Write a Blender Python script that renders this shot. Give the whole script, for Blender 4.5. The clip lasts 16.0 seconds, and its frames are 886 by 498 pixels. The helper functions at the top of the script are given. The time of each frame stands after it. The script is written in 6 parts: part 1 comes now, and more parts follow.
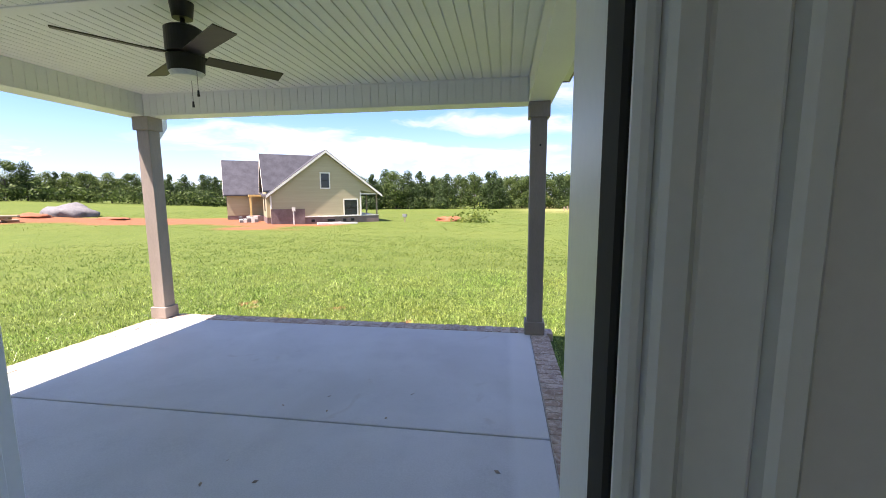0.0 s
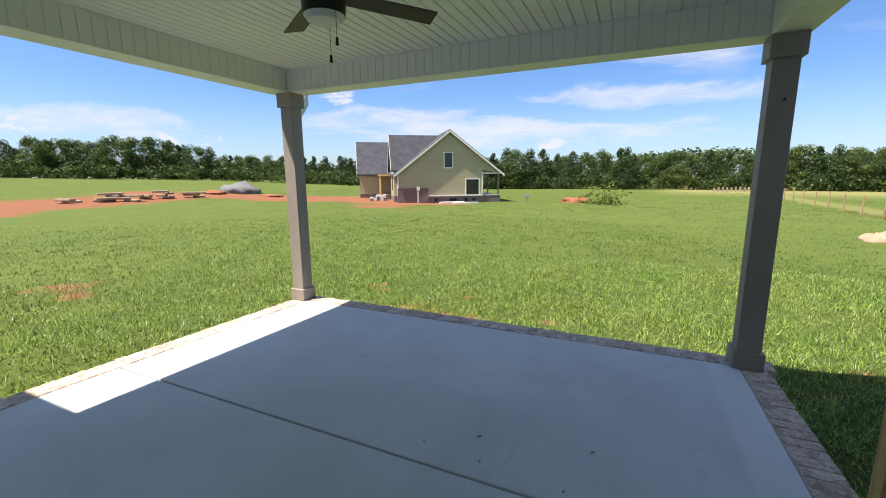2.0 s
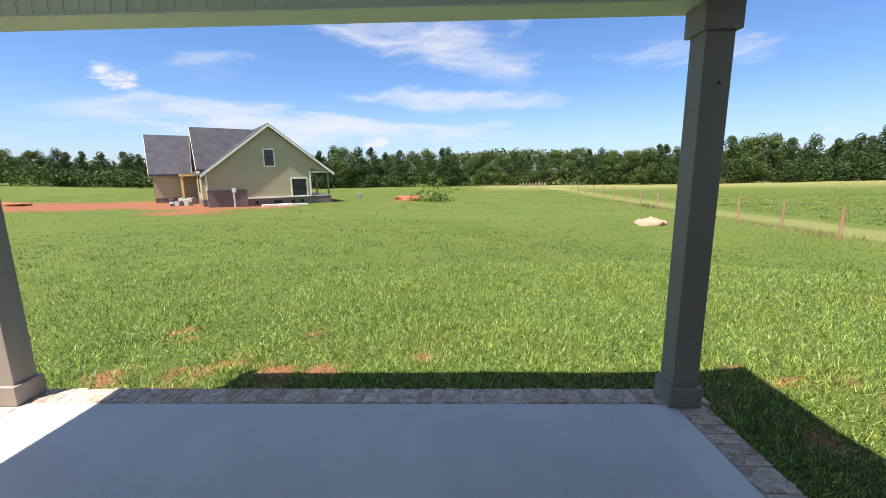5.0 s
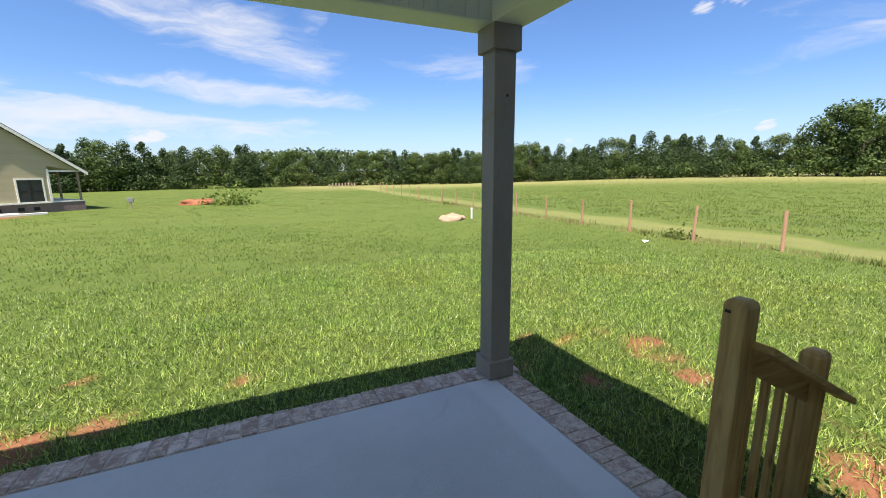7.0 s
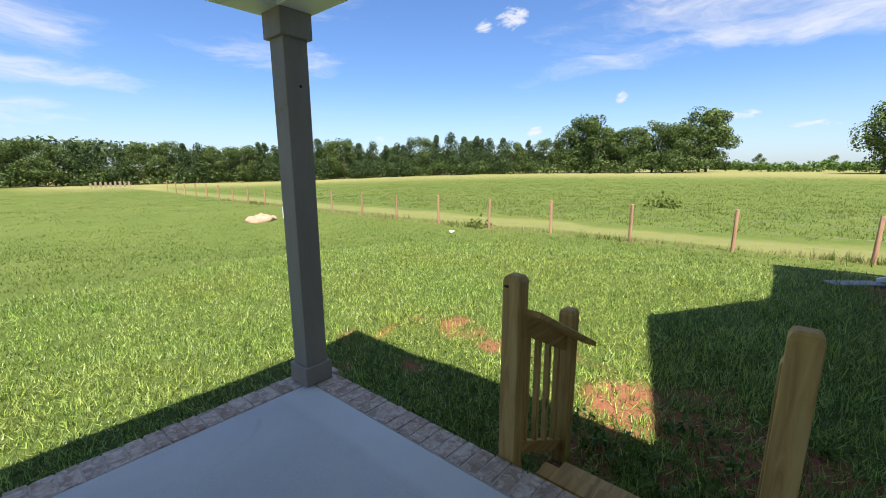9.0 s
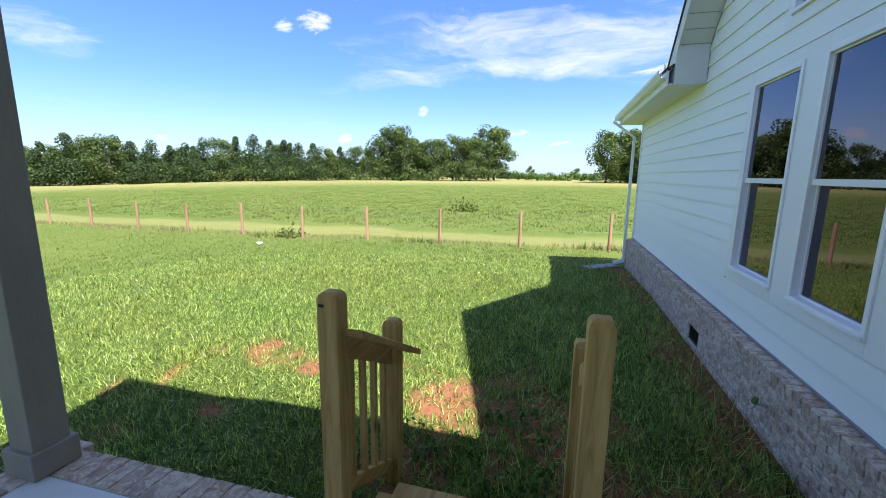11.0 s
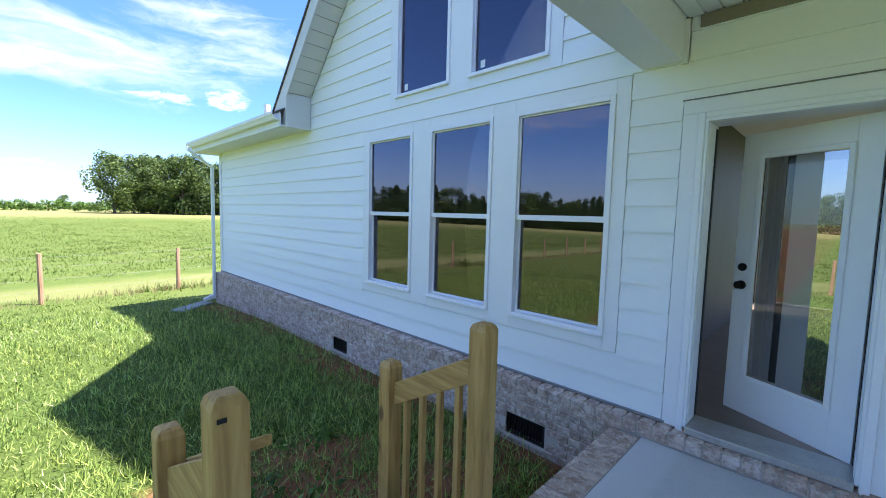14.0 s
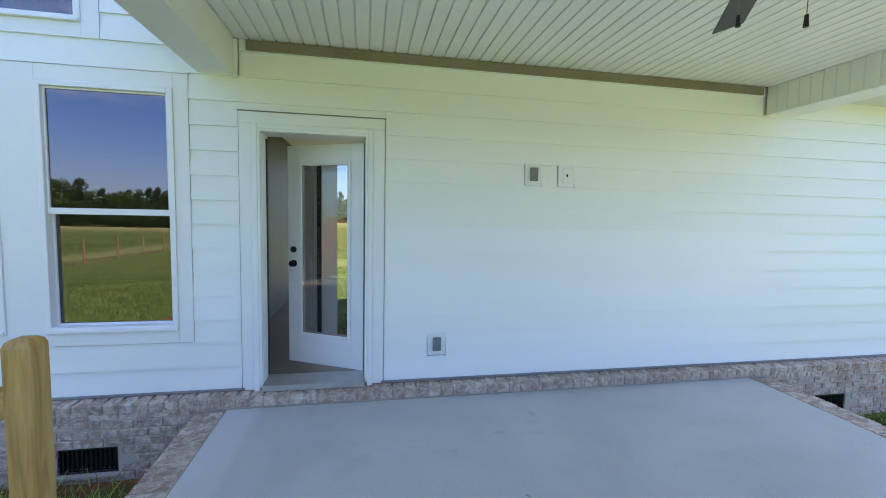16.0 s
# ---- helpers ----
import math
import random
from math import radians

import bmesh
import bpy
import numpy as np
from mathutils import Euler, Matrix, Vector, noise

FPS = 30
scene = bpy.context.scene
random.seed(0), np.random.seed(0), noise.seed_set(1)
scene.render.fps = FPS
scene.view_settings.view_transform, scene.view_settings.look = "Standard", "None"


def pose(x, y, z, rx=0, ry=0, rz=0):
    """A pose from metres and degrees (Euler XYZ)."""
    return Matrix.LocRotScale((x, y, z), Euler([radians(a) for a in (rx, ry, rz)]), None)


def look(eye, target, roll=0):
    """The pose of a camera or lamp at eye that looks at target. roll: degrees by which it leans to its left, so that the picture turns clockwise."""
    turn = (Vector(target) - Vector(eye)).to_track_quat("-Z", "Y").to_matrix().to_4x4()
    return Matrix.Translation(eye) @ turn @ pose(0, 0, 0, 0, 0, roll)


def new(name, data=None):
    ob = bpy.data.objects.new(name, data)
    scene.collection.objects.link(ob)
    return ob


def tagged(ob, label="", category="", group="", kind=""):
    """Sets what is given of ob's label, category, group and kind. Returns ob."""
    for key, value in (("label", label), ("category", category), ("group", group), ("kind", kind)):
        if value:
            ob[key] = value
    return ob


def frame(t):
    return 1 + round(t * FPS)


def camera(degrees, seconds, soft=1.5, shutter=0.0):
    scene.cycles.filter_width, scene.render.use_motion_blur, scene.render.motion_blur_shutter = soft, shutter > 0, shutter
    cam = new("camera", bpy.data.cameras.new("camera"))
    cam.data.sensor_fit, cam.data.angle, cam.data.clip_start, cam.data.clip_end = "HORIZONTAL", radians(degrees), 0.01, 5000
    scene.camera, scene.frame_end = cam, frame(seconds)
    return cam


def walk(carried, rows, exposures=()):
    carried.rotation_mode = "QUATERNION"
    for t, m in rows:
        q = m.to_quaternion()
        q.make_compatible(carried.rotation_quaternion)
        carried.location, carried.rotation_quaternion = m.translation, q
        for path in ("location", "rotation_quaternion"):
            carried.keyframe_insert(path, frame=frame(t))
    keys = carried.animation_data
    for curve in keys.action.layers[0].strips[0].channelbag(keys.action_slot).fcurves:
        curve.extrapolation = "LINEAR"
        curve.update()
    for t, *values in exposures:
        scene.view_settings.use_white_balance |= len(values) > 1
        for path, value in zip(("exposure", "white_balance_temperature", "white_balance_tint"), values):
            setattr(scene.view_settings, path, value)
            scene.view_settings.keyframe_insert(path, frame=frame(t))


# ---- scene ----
cam = camera(94.2, 16.0, soft=0.95)
PATH = [
    (0, (0.279, -0.457, 1.564), (-0.014, 1.505, 1.306), -0.3),
    (0.5, (0.109, -0.322, 1.561), (-0.393, 1.593, 1.276), -0.2),
    (1, (-0.05, -0.122, 1.555), (-0.723, 1.735, 1.242), -0.3),
    (1.5, (-0.204, 0.143, 1.568), (-0.982, 1.955, 1.234), -0.5),
    (2, (-0.327, 0.312, 1.565), (-1.152, 2.1, 1.214), -0.4),
    (2.5, (-0.495, 0.61, 1.561), (-1.331, 2.392, 1.207), -0.6),
    (3, (-0.604, 0.908, 1.577), (-1.407, 2.705, 1.22), -0.6),
    (3.2, (-0.651, 1.004, 1.58), (-1.422, 2.814, 1.219), -0.6),
    (5.3, (-1.018, 1.694, 1.597), (-0.942, 3.658, 1.23), -0.7),
    (5.5, (-1.033, 1.721, 1.594), (-0.876, 3.681, 1.227), -0.6),
    (6, (-1.058, 1.748, 1.594), (-0.67, 3.674, 1.224), -0.6),
    (6.5, (-1.062, 1.743, 1.594), (-0.459, 3.614, 1.222), -0.6),
    (7, (-1.058, 1.719, 1.59), (-0.25, 3.51, 1.215), -0.5),
    (7.5, (-1.037, 1.708, 1.586), (-0.028, 3.392, 1.205), -0.4),
    (8, (-1.019, 1.707, 1.585), (0.18, 3.261, 1.199), -0.4),
    (8.5, (-0.991, 1.698, 1.575), (0.368, 3.114, 1.191), -0.2),
    (8.7, (-0.979, 1.692, 1.581), (0.434, 3.053, 1.193), -0.2),
    (10.8, (-0.806, 1.769, 1.533), (1.055, 2.405, 1.166), 0.7),
    (11, (-0.737, 1.803, 1.548), (1.161, 2.325, 1.191), 0.8),
    (11.5, (-0.602, 1.951, 1.587), (1.363, 2.142, 1.263), 1.0),
    (12, (-0.479, 2.221, 1.595), (1.494, 2.055, 1.318), 1.3),
    (12.5, (-0.356, 2.466, 1.589), (1.563, 1.953, 1.355), 1.2),
    (13, (-0.267, 2.691, 1.586), (1.539, 1.857, 1.384), 1.6),
    (13.5, (-0.254, 2.931, 1.57), (1.387, 1.802, 1.39), 1.7),
    (14, (-0.349, 3.145, 1.535), (1.052, 1.728, 1.369), 1.5),
    (14.5, (-0.45, 3.323, 1.538), (0.609, 1.635, 1.374), 1.5),
    (15, (-0.483, 3.421, 1.532), (0.129, 1.524, 1.374), 1.4),
    (15.5, (-0.461, 3.465, 1.525), (-0.351, 1.474, 1.371), 1.3),
    (16, (-0.472, 3.509, 1.529), (-0.838, 1.548, 1.38), 1.1),
]
walk(cam, [(t, look(eye, target, roll)) for t, eye, target, roll in PATH],
     exposures=[(0.0, 1.82, 6850, 26), (0.5, 1.46, 6760, 16), (1.5, 1.18, 6760, 14), (8.5, 1.22, 6720, 14), (11.0, 1.55, 6330, 15), (12.5, 1.70, 6050, 17), (13.5, 1.88, 6000, 18), (14.5, 2.17, 6130, 18), (15.5, 2.38, 6560, 19), (16.0, 2.45, 6600, 20)])

# ---- world, sun, exposure ----
SUN = Vector((0.335, 0.365, -1.0))
world = bpy.data.worlds.new("sky")
scene.world = world
world.use_nodes = True
wt = world.node_tree
wt.nodes.clear()


def wn(kind, **kw):
    n = wt.nodes.new(kind)
    for k, v in kw.items():
        if k == "op":
            n.operation = v
        elif k == "sky":
            n.sky_type = v
    return n


w_out = wn("ShaderNodeOutputWorld")
w_bg = wn("ShaderNodeBackground")
w_sky = wn("ShaderNodeTexSky", sky="NISHITA")
w_sky.sun_disc = False
w_sky.sun_elevation = math.atan2(1.0, math.hypot(SUN.x, SUN.y))
w_sky.sun_rotation = math.atan2(-SUN.x, -SUN.y)
w_sky.air_density, w_sky.dust_density, w_sky.ozone_density = 1.0, 0.6, 2.5
w_tc = wn("ShaderNodeTexCoord")
w_sep = wn("ShaderNodeSeparateXYZ")
wt.links.new(w_tc.outputs["Generated"], w_sep.inputs[0])
w_az = wn("ShaderNodeMath", op="ARCTAN2")
wt.links.new(w_sep.outputs["X"], w_az.inputs[0])
wt.links.new(w_sep.outputs["Y"], w_az.inputs[1])
w_el = wn("ShaderNodeMath", op="ARCSINE")
wt.links.new(w_sep.outputs["Z"], w_el.inputs[0])
w_cmb = wn("ShaderNodeCombineXYZ")
wt.links.new(w_az.outputs[0], w_cmb.inputs[0])
wt.links.new(w_el.outputs[0], w_cmb.inputs[1])
w_deg = wn("ShaderNodeVectorMath", op="SCALE")
w_deg.inputs["Scale"].default_value = 57.2958
wt.links.new(w_cmb.outputs[0], w_deg.inputs[0])


def w_noise(vec, stretch, turn, detail, rough, distortion, shift=(0, 0, 0)):
    mp = wn("ShaderNodeMapping")
    mp.inputs["Rotation"].default_value = (0, 0, radians(turn))
    mp.inputs["Scale"].default_value = (*stretch, 1)
    mp.inputs["Location"].default_value = shift
    wt.links.new(vec, mp.inputs[0])
    nz = wn("ShaderNodeTexNoise")
    nz.inputs["Scale"].default_value, nz.inputs["Detail"].default_value = 1.0, detail
    nz.inputs["Roughness"].default_value, nz.inputs["Distortion"].default_value = rough, distortion
    wt.links.new(mp.outputs[0], nz.inputs["Vector"])
    return nz


def w_math(op, a, b):
    m = wn("ShaderNodeMath", op=op)
    for k, v in enumerate((a, b)):
        if isinstance(v, (int, float)):
            m.inputs[k].default_value = v
        else:
            wt.links.new(v, m.inputs[k])
    return m.outputs[0]


def w_step(value, low, high, top=1.0):
    mr = wn("ShaderNodeMapRange")
    mr.interpolation_type = "SMOOTHSTEP"
    mr.inputs["From Min"].default_value, mr.inputs["From Max"].default_value = low, high
    mr.inputs["To Max"].default_value = top
    wt.links.new(value, mr.inputs["Value"])
    return mr.outputs["Result"]


# the air's stir bends the outlines of all clouds
stir = w_noise(w_deg.outputs[0], (0.075, 0.19), 0, 4, 0.55, 0.4)
stir_c = wn("ShaderNodeVectorMath", op="SUBTRACT")
stir_c.inputs[1].default_value = (0.5, 0.5, 0.5)
wt.links.new(stir.outputs["Color"], stir_c.inputs[0])
stir_m = wn("ShaderNodeVectorMath", op="MULTIPLY_ADD")
stir_m.inputs[1].default_value = (13.0, 4.6, 0.0)
wt.links.new(stir_c.outputs[0], stir_m.inputs[0])
wt.links.new(w_deg.outputs[0], stir_m.inputs[2])
w_bent = stir_m.outputs[0]


def cover(vec, banks):
    """How thick the clouds lie: banks as bearing, height, half length, half depth, tilt in degrees, and weight."""
    total = None
    for az, el, ra, re_, tilt, weight in banks:
        mp = wn("ShaderNodeMapping")
        mp.vector_type = "TEXTURE"
        mp.inputs["Location"].default_value = (az, el, 0)
        mp.inputs["Rotation"].default_value = (0, 0, radians(tilt))
        mp.inputs["Scale"].default_value = (ra, re_, 1)
        wt.links.new(vec, mp.inputs[0])
        ln = wn("ShaderNodeVectorMath", op="LENGTH")
        wt.links.new(mp.outputs[0], ln.inputs[0])
        c = w_step(ln.outputs["Value"], 1.25, 0.25, weight)
        total = c if total is None else w_math("MAXIMUM", total, c)
    return total


cirrus = cover(w_bent, [(-6, 17.0, 22, 4.4, -15, 1.0), (-14, 21, 18, 2.6, -18, 0.85), (29, 13, 13, 2.6, -8, 0.6), (33, 19, 12, 2.2, 6, 0.55), (4, 13.2, 12, 1.6, -8, 0.85), (0, 9.2, 19, 1.8, -2, 0.98), (-30, 12.4, 8, 2.8, 8, 0.55), (-34, 7.4, 17, 2.0, 2, 0.95),
                        (-15, 5.4, 40, 2.5, 0, 1.0), (-64, 5.6, 15, 2.6, 0, 1.0), (9, 18.5, 7, 1.4, 35, 0.6), (57, 5.9, 18, 0.9, 4, 0.65), (88, 15.8, 30, 5.0, -4, 0.82), (78, 13.2, 22, 2.6, 4, 0.68), (108, 19, 16, 6, -10, 0.7), (30, 6.0, 14, 1.2, 3, 0.5)])
high = w_step(w_el.outputs[0], radians(23), radians(38), 0.62)
behind = w_math("MULTIPLY", w_step(w_sep.outputs["Y"], -0.35, -0.7, 0.7), w_step(w_el.outputs[0], radians(1), radians(6)))
cirrus = w_math("MAXIMUM", cirrus, w_math("MAXIMUM", high, behind))
streak = w_noise(w_bent, (0.055, 0.36), 9, 9, 0.62, 0.7, (3, 1, 0)).outputs["Fac"]
fleece = w_noise(w_bent, (0.16, 0.55), -14, 8, 0.65, 0.5, (1, 7, 0)).outputs["Fac"]
grain_ = w_math("ADD", w_math("MULTIPLY", streak, 1.3), w_math("MULTIPLY", fleece, 0.7))
c_a = w_step(w_math("ADD", w_math("MULTIPLY", cirrus, 0.80), w_math("SUBTRACT", grain_, 1.0)), 0.22, 1.12, 0.86)
puffs = cover(w_deg.outputs[0], [(-38.3, 10.2, 3.4, 1.7, -14, 1.0), (58.2, 17.8, 2.9, 1.4, 10, 1.0), (54.6, 16.9, 1.6, 1.2, 20, 0.85), (71.7, 8.1, 1.1, 0.9, 10, 0.95), (61.5, 4.5, 1.6, 0.9, 15, 1.0), (84.4, 5.4, 2.6, 0.8, 3, 0.9), (89.7, 4.1, 4.0, 0.6, 2, 0.85),
                              (107.9, 12.8, 3.2, 1.9, 5, 1.0), (102, 12.2, 5, 1.0, 3, 0.8), (41, 3.6, 1.3, 0.8, 0, 0.8), (-10.5, 4.2, 3.5, 1.5, 5, 0.9), (-56, 4.4, 6, 1.5, 0, 0.85), (-72, 5.2, 6, 2.0, 0, 0.9)])
curl = w_noise(w_bent, (0.45, 0.95), 0, 8, 0.62, 0.3).outputs["Fac"]
c_b = w_step(w_math("ADD", puffs, w_math("MULTIPLY", w_math("SUBTRACT", curl, 0.5), 2.4)), 0.42, 1.25, 0.95)
c_two = w_math("MAXIMUM", c_a, c_b)
# pale haze low over the horizon
hz = wn("ShaderNodeMapRange")
hz.interpolation_type = "SMOOTHSTEP"
hz.inputs["From Min"].default_value, hz.inputs["From Max"].default_value = 0.20, -0.02
hz.inputs["To Max"].default_value = 0.34
wt.links.new(w_sep.outputs["Z"], hz.inputs["Value"])
c_all = wn("ShaderNodeMath", op="MAXIMUM")
wt.links.new(c_two, c_all.inputs[0])
wt.links.new(hz.outputs["Result"], c_all.inputs[1])
w_tint = wn("ShaderNodeMix")
w_tint.data_type, w_tint.blend_type = "RGBA", "MULTIPLY"
w_tint.inputs["Factor"].default_value = 1.0
w_tint.inputs["B"].default_value = (0.66, 0.91, 1.22, 1)
wt.links.new(w_sky.outputs[0], w_tint.inputs["A"])
w_mix = wn("ShaderNodeMix")
w_mix.data_type = "RGBA"
w_mix.inputs["B"].default_value = (5.7, 6.0, 6.4, 1)
wt.links.new(c_all.outputs[0], w_mix.inputs["Factor"])
wt.links.new(w_tint.outputs["Result"], w_mix.inputs["A"])
wt.links.new(w_mix.outputs["Result"], w_bg.inputs["Color"])
w_bg.inputs["Strength"].default_value = 0.068
wt.links.new(w_bg.outputs[0], w_out.inputs[0])

sun_data = bpy.data.lights.new("sun", "SUN")
sun_data.energy, sun_data.angle, sun_data.color = 4.7, radians(0.55), (1.0, 0.955, 0.88)
sun = new("sun", sun_data)
sun.matrix_basis = look(-SUN * 30, (0, 0, 0))


# ---- materials ----
def nodes_of(name):
    m = bpy.data.materials.new(name)
    m.use_nodes = True
    nt = m.node_tree
    return m, nt, nt.nodes["Principled BSDF"]


def link(nt, a, b):
    nt.links.new(a, b)


def noise_node(nt, scale, detail=4.0, rough=0.55, stretch=None, coord="Object", distortion=0.0):
    tc = nt.nodes.new("ShaderNodeTexCoord")
    vec = tc.outputs[coord]
    if stretch:
        mp = nt.nodes.new("ShaderNodeMapping")
        mp.inputs["Scale"].default_value = stretch
        link(nt, vec, mp.inputs[0])
        vec = mp.outputs[0]
    n = nt.nodes.new("ShaderNodeTexNoise")
    n.inputs["Scale"].default_value, n.inputs["Detail"].default_value = scale, detail
    n.inputs["Roughness"].default_value, n.inputs["Distortion"].default_value = rough, distortion
    link(nt, vec, n.inputs["Vector"])
    return n.outputs["Fac"]


def ramp(nt, fac, stops):
    r = nt.nodes.new("ShaderNodeValToRGB")
    el = r.color_ramp.elements
    while len(el) < len(stops):
        el.new(0.5)
    for e, (p, c) in zip(el, stops):
        e.position, e.color = p, (*c, 1)
    link(nt, fac, r.inputs["Fac"])
    return r.outputs["Color"]


def mixed(nt, fac, a, b, mode="MIX"):
    m = nt.nodes.new("ShaderNodeMix")
    m.data_type, m.blend_type = "RGBA", mode
    for key, v in (("Factor", fac), ("A", a), ("B", b)):
        if isinstance(v, (int, float)):
            m.inputs[key].default_value = v
        elif isinstance(v, tuple):
            m.inputs[key].default_value = (*v, 1)
        else:
            link(nt, v, m.inputs[key])
    return m.outputs["Result"]


def bump(nt, bsdf, height, strength, dist):
    b = nt.nodes.new("ShaderNodeBump")
    b.inputs["Strength"].default_value, b.inputs["Distance"].default_value = strength, dist
    link(nt, height, b.inputs["Height"])
    link(nt, b.outputs[0], bsdf.inputs["Normal"])


def surface(name, c1, c2, scale, rough=0.6, fine=60.0, relief=0.2, dist=0.002, metal=0.0, stretch=None, rand=0.0, island=False, fine_mix=0.25):
    """A two-scale surface: broad variation from c1 to c2, fine grain, relief, and a shade of its own for each piece."""
    m, nt, b = nodes_of(name)
    broad = noise_node(nt, scale, 5, stretch=stretch)
    col = ramp(nt, broad, [(0.32, c1), (0.68, c2)])
    grain = noise_node(nt, fine, 3, stretch=stretch)
    col = mixed(nt, fine_mix, col, ramp(nt, grain, [(0.3, tuple(v * 0.6 for v in c1)), (0.7, tuple(min(1, v * 1.25) for v in c2))]))
    if rand:
        if island:
            ge = nt.nodes.new("ShaderNodeNewGeometry")
            val = ge.outputs["Random Per Island"]
        else:
            oi = nt.nodes.new("ShaderNodeObjectInfo")
            val = oi.outputs["Random"]
        lo, hi = 1 - rand, 1 + rand * 0.6
        col = mixed(nt, 1.0, col, ramp(nt, val, [(0.0, (lo, lo, lo * 0.98)), (1.0, (min(1, hi), min(1, hi), min(1, hi)))]), "MULTIPLY")
    link(nt, col, b.inputs["Base Color"])
    b.inputs["Roughness"].default_value, b.inputs["Metallic"].default_value = rough, metal
    if relief:
        bump(nt, b, grain, relief, dist)
    return m


M_SIDING = surface("siding_paint", (0.82, 0.855, 0.85), (0.85, 0.88, 0.875), 1.2, 0.55, 90, 0.12, 0.0015, stretch=(0.25, 1, 3), rand=0.03, fine_mix=0.06)
M_TRIM = surface("trim_paint", (0.78, 0.80, 0.80), (0.81, 0.83, 0.83), 2.0, 0.45, 80, 0.06, 0.001, fine_mix=0.05)
M_VINYL = surface("vinyl_white", (0.76, 0.77, 0.73), (0.80, 0.81, 0.77), 1.5, 0.5, 50, 0.05, 0.001, fine_mix=0.05)
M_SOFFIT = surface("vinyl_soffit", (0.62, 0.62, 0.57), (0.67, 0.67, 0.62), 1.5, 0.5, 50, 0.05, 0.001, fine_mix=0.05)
M_TAUPE = surface("taupe_paint", (0.25, 0.205, 0.17), (0.31, 0.26, 0.22), 3.0, 0.6, 70, 0.25, 0.002, stretch=(2, 2, 0.4), fine_mix=0.15)
M_TAN = surface("tan_strip", (0.20, 0.17, 0.12), (0.25, 0.215, 0.155), 3.0, 0.5, 60, 0.05, 0.001)
M_SASH = surface("sash_vinyl", (0.80, 0.81, 0.82), (0.83, 0.84, 0.85), 4.0, 0.35, 60, 0.03, 0.0005, fine_mix=0.04)
M_DOOR = surface("door_paint", (0.80, 0.81, 0.80), (0.83, 0.84, 0.83), 3.0, 0.4, 60, 0.04, 0.0005, fine_mix=0.04)
M_BLACK = surface("black_metal", (0.012, 0.011, 0.010), (0.02, 0.018, 0.016), 8.0, 0.42, 90, 0.05, 0.0005, metal=0.3)
M_BLADE = surface("dark_blade", (0.030, 0.022, 0.016), (0.055, 0.042, 0.03), 5.0, 0.5, 70, 0.1, 0.0008, stretch=(0.3, 3, 3))
M_LENS = surface("frosted_lens", (0.62, 0.62, 0.58), (0.68, 0.68, 0.64), 6.0, 0.35, 40, 0, 0)
M_GREYBOX = surface("grey_plastic", (0.16, 0.17, 0.17), (0.20, 0.21, 0.21), 8.0, 0.45, 60, 0.05, 0.0005)
M_DARK = surface("dark_void", (0.012, 0.012, 0.012), (0.02, 0.02, 0.02), 8.0, 0.9, 60, 0, 0)
M_ALU = surface("threshold_alu", (0.45, 0.44, 0.42), (0.58, 0.57, 0.54), 9.0, 0.4, 90, 0.1, 0.0008, metal=0.7)
M_FLASH = surface("grey_flashing", (0.19, 0.19, 0.195), (0.24, 0.24, 0.245), 5.0, 0.5, 70, 0.05, 0.001)
M_LOG = surface("scrap_boards", (0.27, 0.20, 0.13), (0.40, 0.31, 0.21), 2.5, 0.8, 30, 0.3, 0.004, rand=0.15)
M_WALLIN = surface("inside_wall", (0.70, 0.69, 0.68), (0.74, 0.73, 0.72), 2.0, 0.8, 80, 0.1, 0.001, fine_mix=0.06)
M_FLOORIN = surface("inside_floor", (0.13, 0.095, 0.065), (0.19, 0.14, 0.10), 3.0, 0.45, 40, 0.1, 0.001, stretch=(0.3, 3, 1))
# near-black colour stands in for the gloom behind the door gap
M_ROOMGLOOM = surface("room_gloom", (0.018, 0.014, 0.011), (0.035, 0.028, 0.022), 3.0, 0.6, 40, 0.1, 0.001, stretch=(3, 3, 0.3))
M_SHINGLE = surface("shingles", (0.055, 0.045, 0.042), (0.12, 0.095, 0.085), 4.0, 0.9, 35, 0.8, 0.01, stretch=(1, 2.5, 2.5))
M_SHINGLE2 = surface("far_shingles", (0.035, 0.036, 0.045), (0.065, 0.066, 0.08), 1.5, 0.9, 12, 0.5, 0.02)
M_MORTAR = surface("mortar", (0.42, 0.37, 0.31), (0.52, 0.46, 0.39), 6.0, 0.95, 120, 0.5, 0.003)
M_GRAVEL = surface("gravel", (0.10, 0.10, 0.105), (0.19, 0.185, 0.18), 3.0, 0.9, 25, 0.6, 0.02, fine_mix=0.4)
M_SAND = surface("sand", (0.30, 0.19, 0.115), (0.42, 0.30, 0.20), 2.0, 0.95, 18, 0.6, 0.02)
M_CLAY = surface("red_clay", (0.20, 0.06, 0.025), (0.33, 0.13, 0.065), 1.2, 0.95, 14, 0.8, 0.03)
M_PVC = surface("white_pvc", (0.75, 0.75, 0.73), (0.8, 0.8, 0.78), 5.0, 0.4, 40, 0, 0)
M_FARWALL = surface("cream_siding", (0.37, 0.325, 0.20), (0.41, 0.365, 0.23), 0.6, 0.6, 3.0, 0.15, 0.01, stretch=(0.2, 0.2, 6), fine_mix=0.1)
M_FARTRIM = surface("far_trim", (0.72, 0.70, 0.62), (0.78, 0.76, 0.68), 2.0, 0.6, 8, 0, 0)
M_FARBRICK = surface("far_brick", (0.15, 0.105, 0.095), (0.22, 0.16, 0.15), 2.0, 0.9, 9, 0.3, 0.02)
